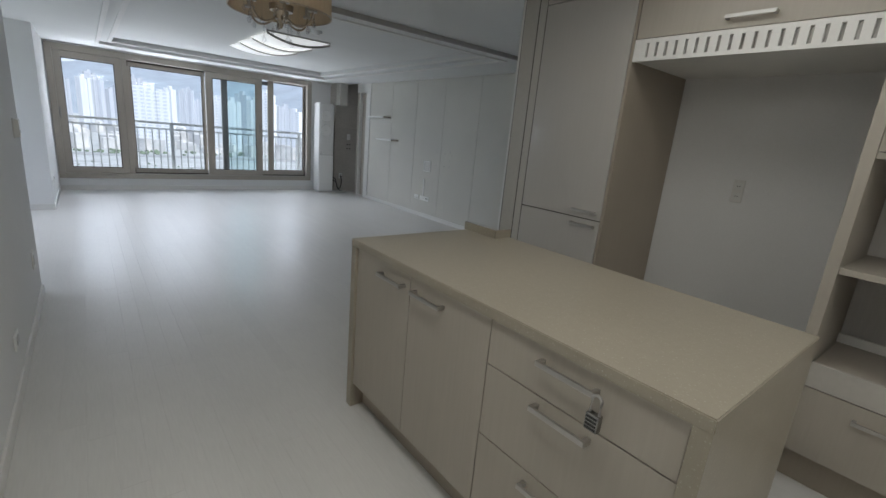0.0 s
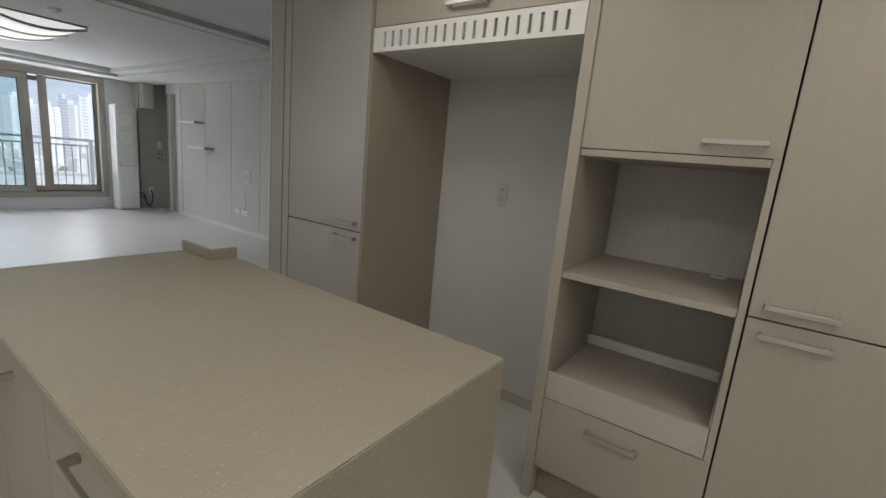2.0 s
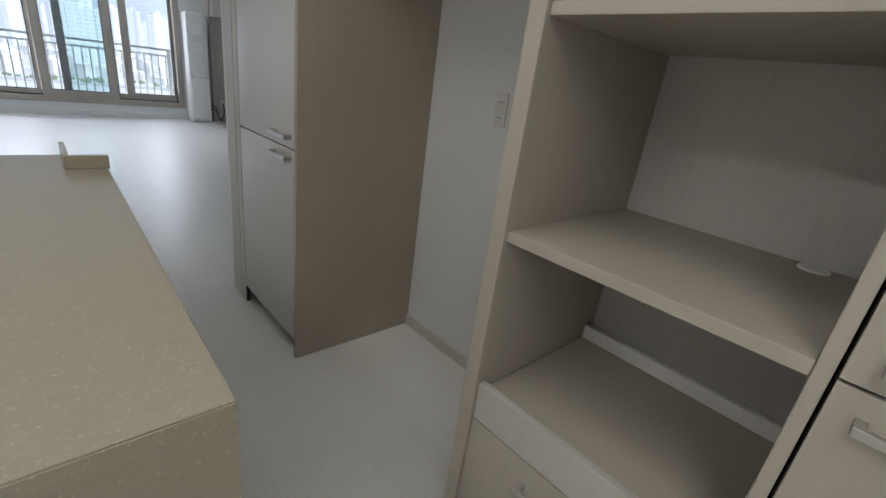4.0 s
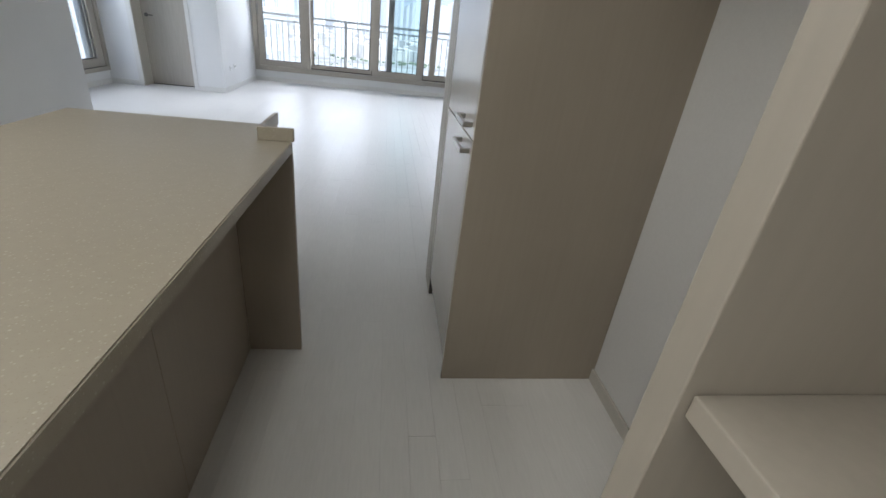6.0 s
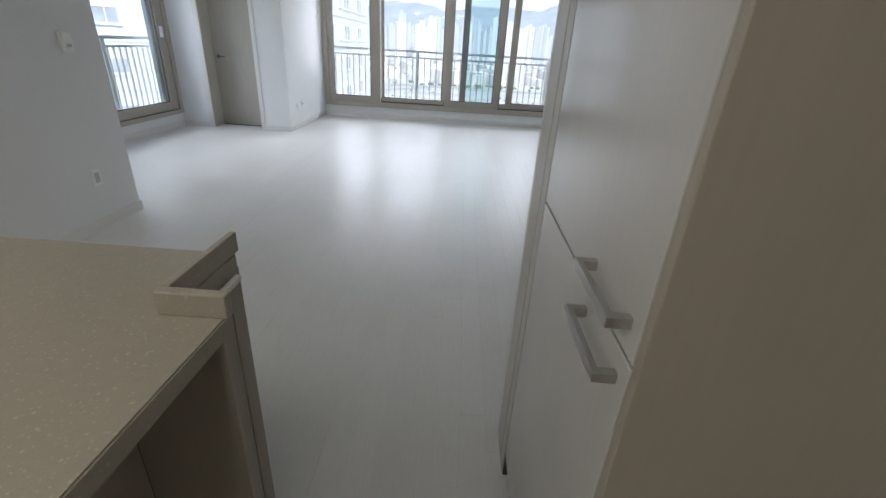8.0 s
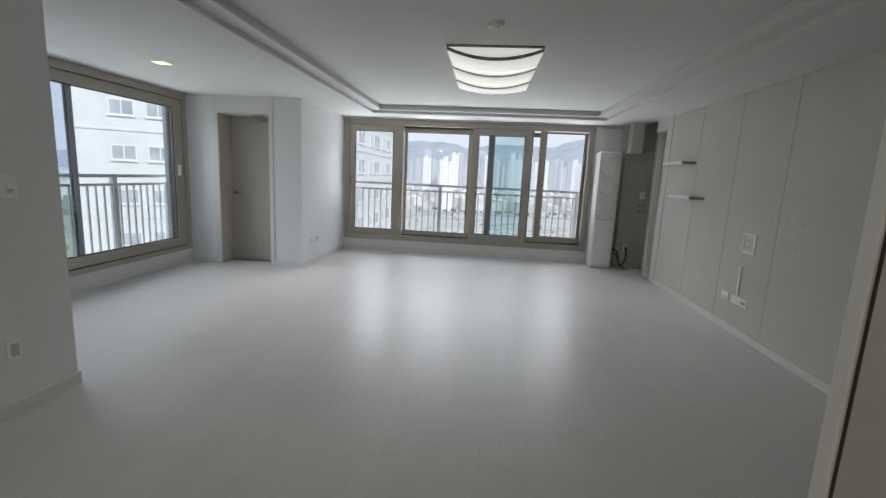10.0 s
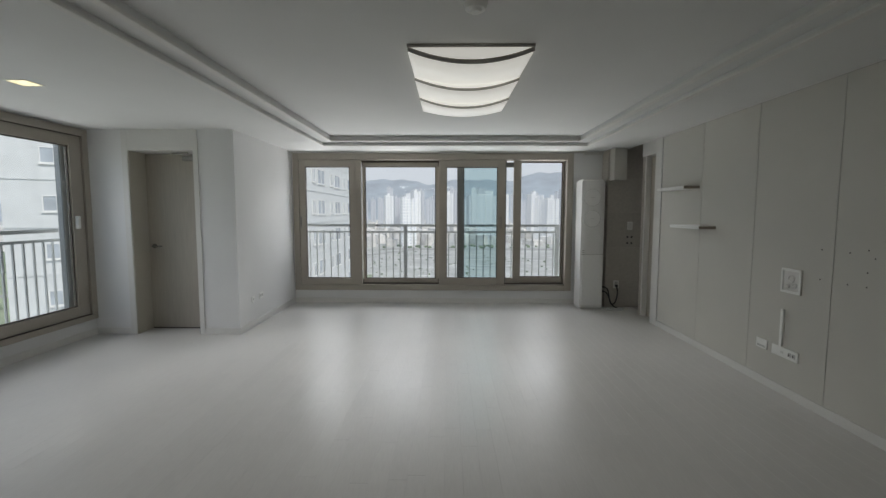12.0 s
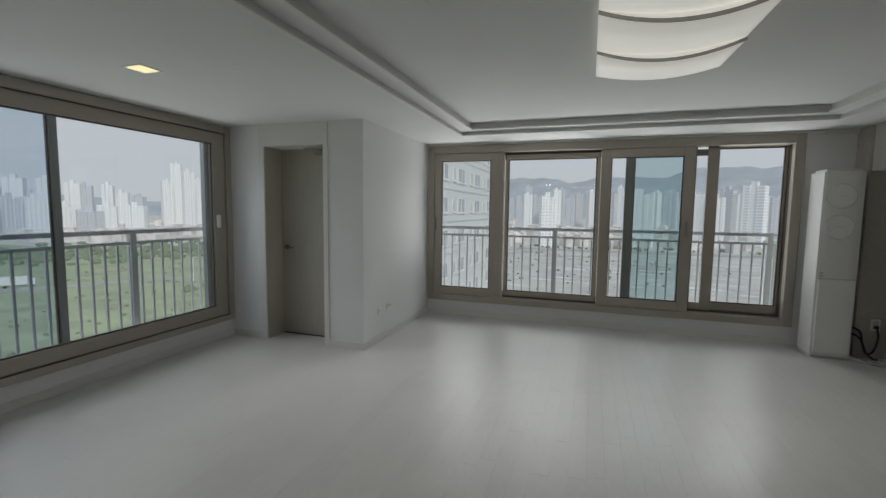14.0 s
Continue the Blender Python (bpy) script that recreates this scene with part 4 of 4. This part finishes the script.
# ---- living room: shelves and plates on the panelled wall ----
for y0, y1, x0, z in ((7.54, 8.13, 4.335, 1.655), (7.23, 7.80, 4.335, 1.247)):
    s = thing("wall_shelf", "narrow white floating shelf with dark ends", "shelf", group="wall shelves")
    bm = bmesh.new()
    box(bm, x0, XR - 0.001, y0 + 0.004, y1 - 0.004, z, z + 0.030, 0.002)
    part("board", bm, M_PLASTIC, s)
    bpart("end_cap", (x0 + 0.001, XR - 0.001, y0, y0 + 0.0035, z + 0.001, z + 0.029), M_WOOD_DARK, s, bevel=0)
    bpart("end_cap", (x0 + 0.001, XR - 0.001, y1 - 0.0035, y1, z + 0.001, z + 0.029), M_WOOD_DARK, s, bevel=0)
part("bracket", (lambda b: (box(b, 4.40, 4.499, 7.33, 7.60, 1.2775, 1.287, 0.002), b)[1])(bmesh.new()), M_TRIM, s, "white mounting plate on the shelf")

bx = thing("wiring_box", "open white wiring box with cable ends", "wiring box")
for q in ((6.157, 6.175, 0.80, 0.985), (6.33, 6.348, 0.80, 0.985), (6.175, 6.33, 0.80, 0.818), (6.175, 6.33, 0.967, 0.985)):
    bpart("rim", (XR - 0.012, XR - 0.0005, *q), M_PLASTIC, bx)
bpart("back", (XR - 0.004, XR - 0.0005, 6.175, 6.33, 0.818, 0.967), M_TRIM, bx)
for y, z, r in ((6.25, 0.91, 0.028), (6.215, 0.862, 0.018), (6.28, 0.855, 0.014)):
    bm = bmesh.new()
    tube(bm, [(XR - 0.008, y + r * math.cos(a), z + r * math.sin(a)) for a in np.linspace(0, 5.6, 16)], 0.004, 6)
    part("wire", bm, M_TRIM, bx, smooth=True)
socket("light_switch", "white switch plate low on the panelled wall", (XR - 0.0005, 6.518, 0.335), (0.125, 0.078), 'x-', [(0, -0.018, 0.045, 0.008, M_AC_GREY, 0.002)])
socket("power_socket", "wide white socket strip low on the panelled wall", (XR - 0.0005, 6.272, 0.332), (0.262, 0.078), 'x-', [(-0.055, 0, 0.016, 0.016, M_AC_GREY, 0.003), (-0.095, 0, 0.016, 0.016, M_AC_GREY, 0.003), (-0.052, 0, 0.004, 0.008, M_BLACK, 0.0045), (-0.09, 0, 0.004, 0.008, M_BLACK, 0.0045), (0.02, 0, 0.015, 0.008, M_TRIM, 0.003)])
du = thing("cable_duct", "short white upright cable duct", "cable duct")
bpart("duct", (XR - 0.014, XR - 0.0005, 6.300, 6.328, 0.375, 0.665), M_PLASTIC, du, bevel=0.003)
for y, z in ((6.008, 1.152), (5.794, 1.149), (5.669, 1.175), (5.623, 1.128), (5.665, 1.036), (5.795, 0.942), (5.664, 0.945), (6.006, 0.944)):
    h = thing("screw_hole", "small dark screw hole in the panel", "hole", group="screw holes")
    bm = bmesh.new()
    rod(bm, (XR - 0.0015, y, z), (XR + 0.004, y, z), 0.005, 10)
    part("plug", bm, M_BLACK, h)

# plates on the white walls
socket("light_switch", "white switch plate on the kitchen side wall", (XW + 0.0005, 4.03, 1.225), (0.08, 0.125), 'x+', [(0, 0, 0.034, 0.055, M_PLASTIC, 0.022), (0, -0.02, 0.018, 0.01, M_AC_GREY, 0.0235)])
socket("power_socket", "white socket on the kitchen side wall", (XW + 0.0005, 3.98, 0.36), (0.075, 0.12), 'x+', [(0, 0, 0.02, 0.035, M_AC_GREY, 0.003)])
socket("light_switch", "white switch plate near the kitchen", (XW + 0.0005, 2.86, 0.26), (0.12, 0.075), 'x+', [(0, 0, 0.03, 0.02, M_AC_GREY, 0.004)])
socket("power_socket", "white socket low on the return wall", (XC + 0.0005, 8.45, 0.35), (0.12, 0.075), 'x+', [(0.025, 0, 0.016, 0.016, M_AC_GREY, 0.003), (-0.025, 0, 0.016, 0.016, M_AC_GREY, 0.003)])
socket("power_socket", "white cable socket low on the return wall", (XC + 0.0005, 8.22, 0.34), (0.075, 0.075), 'x+', [(0, 0, 0.012, 0.012, M_AC_GREY, 0.003)])


# ---- outside ----
G = -32.0


def facade_material(name, wall, glass, floor_h, bay, glow):
    """Far apartment front: rows of windows too small to build, haze added as emission."""
    m = material(name, wall, 0.85, scale=0.4, vary=0.05, per_object=0.12)
    nt = m.node_tree
    b = nt.nodes["Principled BSDF"]
    base = b.inputs["Base Color"].links[0].from_socket
    geo = nt.nodes.new("ShaderNodeNewGeometry")
    sep = nt.nodes.new("ShaderNodeSeparateXYZ")
    nt.links.new(geo.outputs["Position"], sep.inputs[0])
    add = nt.nodes.new("ShaderNodeMath")
    add.operation = 'ADD'
    nt.links.new(sep.outputs[0], add.inputs[0])
    nt.links.new(sep.outputs[1], add.inputs[1])

    def band(src, period, share):
        mod = nt.nodes.new("ShaderNodeMath")
        mod.operation = 'FLOORED_MODULO'
        mod.inputs[1].default_value = period
        nt.links.new(src, mod.inputs[0])
        less = nt.nodes.new("ShaderNodeMath")
        less.operation = 'LESS_THAN'
        less.inputs[1].default_value = period * share
        nt.links.new(mod.outputs[0], less.inputs[0])
        return less.outputs[0]

    both = nt.nodes.new("ShaderNodeMath")
    both.operation = 'MULTIPLY'
    nt.links.new(band(sep.outputs[2], floor_h, 0.5), both.inputs[0])
    nt.links.new(band(add.outputs[0], bay, 0.55), both.inputs[1])
    mx = nt.nodes.new("ShaderNodeMix")
    mx.data_type = 'RGBA'
    nt.links.new(both.outputs[0], mx.inputs["Factor"])
    nt.links.new(base, mx.inputs["A"])
    mx.inputs["B"].default_value = (*glass, 1)
    nt.links.new(mx.outputs["Result"], b.inputs["Base Color"])
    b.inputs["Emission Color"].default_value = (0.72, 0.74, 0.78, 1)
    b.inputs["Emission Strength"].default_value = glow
    return m


M_GROUND = material("hazy_city_ground", (0.33, 0.33, 0.30), 0.9, scale=0.05, vary=0.25, big=0.1, emit=(0.66, 0.68, 0.71), emit_strength=0.30)
M_GREEN_HAZY = material("meadow", (0.13, 0.165, 0.075), 0.95, scale=0.09, vary=0.55, big=0.15, emit=(0.64, 0.71, 0.62), emit_strength=0.34)
M_BUSH_HAZY = material("bushes", (0.075, 0.105, 0.05), 0.95, scale=0.5, vary=0.4, emit=(0.6, 0.68, 0.6), emit_strength=0.24)
M_ROAD = material("hazy_pale_road", (0.34, 0.335, 0.32), 0.9, scale=0.2, vary=0.1, emit=(0.62, 0.68, 0.72), emit_strength=0.08)
M_RAILS = material("hazy_rail_bed", (0.46, 0.455, 0.44), 0.9, scale=0.12, vary=0.5, emit=(0.66, 0.68, 0.70), emit_strength=0.24)
M_TOWN = material("hazy_town_roofs", (0.42, 0.40, 0.37), 0.9, scale=0.06, vary=0.45, big=0.2, emit=(0.68, 0.69, 0.72), emit_strength=0.34)
M_TOWER = facade_material("tower_white_hazy", (0.54, 0.535, 0.52), (0.34, 0.36, 0.40), 2.9, 4.1, 0.42)
M_TOWER_B = facade_material("tower_grey_hazy", (0.34, 0.35, 0.38), (0.20, 0.22, 0.26), 2.9, 3.6, 0.38)
M_HILL = material("hazy_wooded_hill", (0.10, 0.125, 0.13), 1.0, scale=0.012, vary=0.45, emit=(0.60, 0.64, 0.76), emit_strength=0.52)
M_NEAR_WALL = material("neighbour_wall", (0.62, 0.63, 0.62), 0.85, scale=1.2, vary=0.04, big=0.03)
M_NEAR_PANE = material("neighbour_window", (0.40, 0.43, 0.46), 0.15, scale=0.7, vary=0.25)

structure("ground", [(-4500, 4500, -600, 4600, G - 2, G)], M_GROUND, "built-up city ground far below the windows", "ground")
structure("ground_meadow", [(-470, -38, -160, 236, G, G + 0.15)], M_GREEN_HAZY, "green meadow below the side window", "meadow")
bm = bmesh.new()
for k, off in enumerate(range(0, 110, 11)):
    a, b_ = Vector((-60 + 23 * (k % 3), 205 + off * 1.5 + 5 * math.sin(k * 2.3), 0)), Vector((300, 150 + off * 1.7 + 7 * math.sin(k * 1.7), 0))
    dvec = (b_ - a).normalized()
    nrm = Vector((-dvec.y, dvec.x, 0)) * (1.1 + 0.8 * (k % 3))
    vs = [bm.verts.new((p.x, p.y, G + 0.12 + 0.02 * k)) for p in (a - nrm, b_ - nrm, b_ + nrm, a + nrm)]
    bm.faces.new(vs)
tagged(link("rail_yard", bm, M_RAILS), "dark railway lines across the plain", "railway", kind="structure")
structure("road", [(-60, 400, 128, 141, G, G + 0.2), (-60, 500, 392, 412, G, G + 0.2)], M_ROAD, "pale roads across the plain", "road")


def town():
    rnd = random.Random(11)
    verts, faces = [], []
    for k in range(900):
        ang = rnd.uniform(-1.45, 0.75)
        dist = rnd.uniform(430, 1150) if ang > -0.6 else rnd.uniform(500, 1000)
        x, y = dist * math.sin(ang), dist * math.cos(ang)
        w, l, h = rnd.uniform(6, 16), rnd.uniform(6, 18), rnd.uniform(4, 13)
        t = rnd.uniform(0, 1.5)
        c, s = math.cos(t), math.sin(t)
        o = len(verts)
        for z in (G, G + h):
            for u, v in ((-w, -l), (w, -l), (w, l), (-w, l)):
                verts.append((x + (u * c - v * s) / 2, y + (u * s + v * c) / 2, z))
        ridge = rnd.uniform(0, 3)
        verts.append((x, y, G + h + ridge))
        faces += [(o + i, o + (i + 1) % 4, o + 4 + (i + 1) % 4, o + 4 + i) for i in range(4)] + [(o + 4 + i, o + 4 + (i + 1) % 4, o + 8) for i in range(4)]
    me = bpy.data.meshes.new("town")
    me.from_pydata(verts, [], faces)
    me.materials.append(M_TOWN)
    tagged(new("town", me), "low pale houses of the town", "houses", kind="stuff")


town()


def tower(x, y, w, dep, top, turn, mat, label):
    t = thing("apartment_tower", label, "apartment tower", (x, y, 0), group="far apartment towers")
    t.rotation_euler = (0, 0, turn)
    bm = bmesh.new()
    n = 3
    for k in range(n):
        box(bm, -w / 2 + w * k / n + 0.25, -w / 2 + w * (k + 1) / n - 0.25, -dep / 2 + (0.8 if k == 1 else 0), dep / 2, G, top - (1.5 if k == 1 else 0))
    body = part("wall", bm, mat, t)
    bm = bmesh.new()
    box(bm, -w * 0.18, w * 0.10, -dep * 0.2, dep * 0.3, top - 1.6, top + 4.5)
    box(bm, -w / 2, -w / 2 + w / n, -dep / 2, dep / 2, top, top + 1.2)
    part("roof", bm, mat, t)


def far_towers():
    rnd = random.Random(7)
    # bearing (degrees right of straight ahead), distance, width, height above the eye level
    rows = []
    for k in range(30):
        rows.append((-12.0 + k * 0.78 + rnd.uniform(-0.4, 0.4), rnd.uniform(740, 980), rnd.uniform(9, 15), rnd.uniform(20, 46), k % 5 != 0))
    for k in range(9):
        rows.append((11.0 + k * 1.15 + rnd.uniform(-0.2, 0.2), rnd.uniform(520, 700), rnd.uniform(14, 20), rnd.uniform(14, 28), k % 4 == 3))
    for k in range(15):
        rows.append((-73 + k * 1.42 + rnd.uniform(-0.4, 0.4), rnd.uniform(640, 840), rnd.uniform(11, 20), rnd.uniform(12, 32), k % 3 == 2))
    for k in range(12):
        rows.append((-74 + k * 1.85 + rnd.uniform(-0.4, 0.4), rnd.uniform(560, 640), rnd.uniform(16, 28), rnd.uniform(-8, 9), k % 3 == 0))
    for k in range(4):
        rows.append((-50.6 + k * 1.0, rnd.uniform(760, 820), 15, (38, 66, 52, 42)[k], False))
    for b, d_, w, h, grey in rows:
        a = radians(b)
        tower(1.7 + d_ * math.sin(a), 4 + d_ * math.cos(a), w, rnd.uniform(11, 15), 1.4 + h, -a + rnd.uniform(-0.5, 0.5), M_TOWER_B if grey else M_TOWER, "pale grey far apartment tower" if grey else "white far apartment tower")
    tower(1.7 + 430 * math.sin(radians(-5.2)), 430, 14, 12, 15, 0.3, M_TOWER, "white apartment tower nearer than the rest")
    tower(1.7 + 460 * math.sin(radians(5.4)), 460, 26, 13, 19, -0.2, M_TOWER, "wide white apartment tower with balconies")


far_towers()

# glowing sheet behind the hills, added for the pale hazy air
M_AIR = material("hazy_air", (0.0, 0.0, 0.0), 1.0, vary=0.0, scale=1, emit=(0.69, 0.725, 0.80), emit_strength=1.08, spec=0.0)
bm = bmesh.new()
prev = None
for k in range(49):
    b = radians(-120 + k * 5)
    row = [bm.verts.new((3600 * math.sin(b), 3600 * math.cos(b), z)) for z in (G - 1, 1400)]
    if prev:
        bm.faces.new((prev[0], row[0], row[1], prev[1]))
    prev = row
tagged(link("backdrop", bm, M_AIR), "pale hazy sky above the horizon", "sky", kind="structure")

# wooded ridge
bm = bmesh.new()
prev = None
for k in range(401):
    b = radians(-80 + k * 0.345)
    d_ = 2600
    e = 4.1 + 0.85 * math.sin(b * 3.2 + 0.1) + 0.28 * math.sin(b * 13 + 4.0) + 0.25 * math.sin(b * 37) + 0.12 * math.sin(b * 71 + 1) + 0.06 * math.sin(b * 163)
    if b < radians(-14):
        e = max(0.6, e * 0.28 * (1 + 0.4 * math.sin(b * 9)))
    top = d_ * math.tan(radians(max(e, 0.4)))
    row = [bm.verts.new((q * math.sin(b), q * math.cos(b), z)) for q, z in ((d_ * 0.8, G), (d_ * 0.88, top * 0.45), (d_, top), (d_ * 1.1, G))]
    if prev:
        for i in range(3):
            bm.faces.new((prev[i], row[i], row[i + 1], prev[i + 1]))
    prev = row
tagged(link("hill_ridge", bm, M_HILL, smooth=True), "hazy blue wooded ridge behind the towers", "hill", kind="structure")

# meadow road, lamp posts and a white lorry
MEADOW = Matrix.Translation((-200, 130, G)) @ Matrix.Rotation(math.atan2(0.839, 0.545), 4, 'Z')
bm = bmesh.new()
box(bm, -330, 330, -4, 4, 0.15, 0.26)
ob = tagged(link("road_meadow", bm, M_ROAD), "pale road across the green meadow", "road", kind="structure")
ob.matrix_world = MEADOW
for x, y in ((-150, 7), (-40, -12), (38, -14), (95, 7), (180, 7)):
    p = thing("street_lamp", "tall thin grey street lamp beside the meadow road", "street lamp", group="meadow street lamps")
    p.matrix_world = MEADOW @ Matrix.Translation((x, y, 0.15))
    bm = bmesh.new()
    rod(bm, (0, 0, 0), (0, 0, 11), 0.18, 8, 0.10)
    part("pole", bm, M_PLASTIC, p)
    bm = bmesh.new()
    box(bm, 0, 1.8, -0.15, 0.15, 10.85, 11.05)
    part("head", bm, M_PLASTIC, p)
lorry = thing("lorry", "white box lorry parked on the meadow road", "lorry")
lorry.matrix_world = MEADOW @ Matrix.Translation((-22, 7.5, 0.15))
bpart("box", (-5.0, 3.5, -1.4, 1.4, 1.1, 4.4), M_TRIM, lorry, bevel=0.08)
bpart("cab", (3.6, 5.8, -1.2, 1.2, 0.8, 3.3), M_PLASTIC, lorry, bevel=0.15)
for wx in (-3.2, 4.6):
    for wy in (-1.3, 1.3):
        bm = bmesh.new()
        rod(bm, (wx, wy - 0.2, 0.55), (wx, wy + 0.2, 0.55), 0.55, 16)
        part("wheel", bm, M_BLACK, lorry)


def scrub():
    """Bushes of the meadow, a belt of trees behind the road and along the railway."""
    rnd = random.Random(5)
    clump = bmesh.new()
    bmesh.ops.create_icosphere(clump, subdivisions=1, radius=1.0)
    shape = [v.co.copy() for v in clump.verts]
    tris = [[v.index for v in f.verts] for f in clump.faces]
    clump.free()
    verts, faces = [], []

    def put(x, y, r):
        o = len(verts)
        sx, sy, sz = rnd.uniform(0.8, 1.6), rnd.uniform(0.8, 1.6), rnd.uniform(0.5, 0.95)
        for p in shape:
            verts.append((x + r * (p.x * sx + rnd.uniform(-0.3, 0.3)), y + r * (p.y * sy + rnd.uniform(-0.3, 0.3)), G + 0.5 * r + r * (p.z * sz + rnd.uniform(-0.2, 0.3))))
        faces.extend([tuple(o + i for i in f) for f in tris])

    side = Vector((0.545, 0.839))
    away = Vector((-0.839, 0.545))
    base = Vector((-200, 130))
    for k in range(2600):
        along = rnd.uniform(-280, 300)
        if k % 2:
            back = rnd.triangular(75, 250, 130)
            r = rnd.uniform(1.2, 3.4)
        else:
            back = rnd.uniform(-150, 70)
            r = rnd.uniform(0.2, 0.75)
            if abs(back) < 6:
                continue
        p = base + side * along + away * back
        put(p.x, p.y, r)
    for k in range(70):
        p = base + side * rnd.gauss(72, 13) + away * rnd.gauss(-42, 7)
        put(p.x, p.y, rnd.uniform(0.8, 2.4))
    for k in range(160):
        x = rnd.uniform(-60, 420)
        put(x, 425 + 0.12 * x + rnd.gauss(0, 9), rnd.uniform(0.8, 2.0))
    me = bpy.data.meshes.new("bushes")
    me.from_pydata(verts, [], faces)
    me.materials.append(M_BUSH_HAZY)
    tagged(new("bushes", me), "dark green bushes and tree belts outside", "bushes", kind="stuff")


scrub()


# neighbouring wing of the building: a shaded end with paired windows and a sunlit long side
def neighbour():
    t = thing("neighbour_building", "pale grey apartment block with rows of windows", "apartment building")
    u = Vector((0.8486, 0.5291, 0))
    p = Vector((-21.4, 28.9, 0))
    a, c, d = p - u * 2.45, Vector((-10.1, 36.0, 0)), Vector((-10.5, 63.0, 0))
    e = d + Vector((-14, 4, 0))
    bm = bmesh.new()
    foot = [a, c, d, e, a + Vector((-5.5, 9.0, 0))]
    lo = [bm.verts.new((q.x, q.y, G)) for q in foot]
    hi = [bm.verts.new((q.x, q.y, 19)) for q in foot]
    bm.faces.new(lo)
    bm.faces.new(hi)
    for i in range(len(foot)):
        bm.faces.new((lo[i], lo[(i + 1) % len(foot)], hi[(i + 1) % len(foot)], hi[i]))
    part("wall", bm, M_NEAR_WALL, t)

    def shared(name, mat, boxes):
        bm = bmesh.new()
        for q in boxes:
            box(bm, *q)
        bmesh.ops.recalc_face_normals(bm, faces=bm.faces[:])
        me = bpy.data.meshes.new(name)
        bm.to_mesh(me)
        bm.free()
        me.materials.append(mat)
        return me

    def window_meshes(w, h):
        frame_boxes = [(q[0], q[1], -0.05, 0.05, q[2], q[3]) for q in ring(-w - 0.06, w + 0.06, -h - 0.06, h + 0.06, -w, w, -h, h, 0, 0)]
        frame_boxes.append((-0.03, 0.03, -0.05, 0.05, -h, h))
        frame_boxes.append((-w - 0.12, w + 0.12, -0.05, 0.10, -h - 0.14, -h - 0.061))
        return shared("pane", M_NEAR_PANE, [(-w, w, -0.01, 0.02, -h, h)]), shared("window_frame", M_TRIM, frame_boxes)

    small, wide, slit = window_meshes(0.62, 0.42), window_meshes(1.15, 0.62), window_meshes(0.42, 0.55)
    for start, end, columns in ((a, c, [(2.45, small), (4.45, small), (7.6, small), (9.6, small)]), (c, d, [(3.2, wide), (6.4, slit), (8.8, wide), (12.7, slit), (15.2, wide), (18.6, slit), (21.5, wide), (24.5, slit)])):
        along = (end - start).normalized()
        out = Vector((along.y, -along.x, 0))
        length = (end - start).length
        m = Matrix(((along.x, out.x, 0, start.x), (along.y, out.y, 0, start.y), (0, 0, 1, 0), (0, 0, 0, 1)))
        course = shared("string_course", M_NEAR_WALL, [(-length / 2, length / 2, 0.0, 0.05, -0.05, 0.05)])
        for row in range(12):
            z = -15.08 + row * 2.83
            s = new("string_course", course)
            s.parent = t
            s.matrix_basis = m @ Matrix.Translation((length / 2, 0.003, z - 1.4))
            for x, (pane, frame_mesh) in columns:
                w_ = new("window", pane)
                w_.parent = t
                w_.matrix_basis = m @ Matrix.Translation((x, 0.004, z))
                f_ = new("window_frame", frame_mesh)
                f_.parent = w_


neighbour()

# ---- laminate planks of the floor ----
def planks():
    rnd = random.Random(4)
    W, L = 0.0985, 1.20
    base = bpy.data.objects["floor"]
    shared = {}
    cells = []
    n = 0
    x = XL
    while x < XR + 0.1:
        y = YB - rnd.random() * L
        while y < YF:
            cells.append((x, y))
            y += L
        x += W
    verts, faces = [], []
    def local(w, l):
        e, h = 0.0005, 0.008
        v = [(0, 0, -h), (w, 0, -h), (w, l, -h), (0, l, -h), (0, 0, -e), (w, 0, -e), (w, l, -e), (0, l, -e), (e, e, 0), (w - e, e, 0), (w - e, l - e, 0), (e, l - e, 0)]
        f = [(0, 1, 5, 4), (1, 2, 6, 5), (2, 3, 7, 6), (3, 0, 4, 7), (4, 5, 9, 8), (5, 6, 10, 9), (6, 7, 11, 10), (7, 4, 8, 11), (8, 9, 10, 11)]
        return v, f
    for x, y in cells:
        y0, y1 = max(y, YB), min(y + L, YF)
        w, l = W - 0.00015, y1 - y0 - 0.0003
        if l < 0.02:
            continue
        near = 1.0 < x < 2.35 and -0.4 < y0 and n < 300 or -0.45 < x < 3.4 and 2.2 < y0 < 6.5
        if near and n < 300:
            n += 1
            key = round(l, 3)
            if key not in shared:
                v, f = local(w, l)
                me = bpy.data.meshes.new("plank")
                me.from_pydata(v, [], f)
                me.materials.append(M_FLOOR)
                shared[key] = me
            ob = new("plank", shared[key])
            ob.location = (x, y0, 0)
            ob.parent = base
        else:
            v, f = local(w, l)
            o = len(verts)
            verts += [(a + x, b + y0, c) for a, b, c in v]
            faces += [tuple(i + o for i in q) for q in f]
    me = bpy.data.meshes.new("planks")
    me.from_pydata(verts, [], faces)
    me.materials.append(M_FLOOR)
    ob = new("planks", me)
    ob.parent = base
    tagged(ob, kind="stuff")

planks()
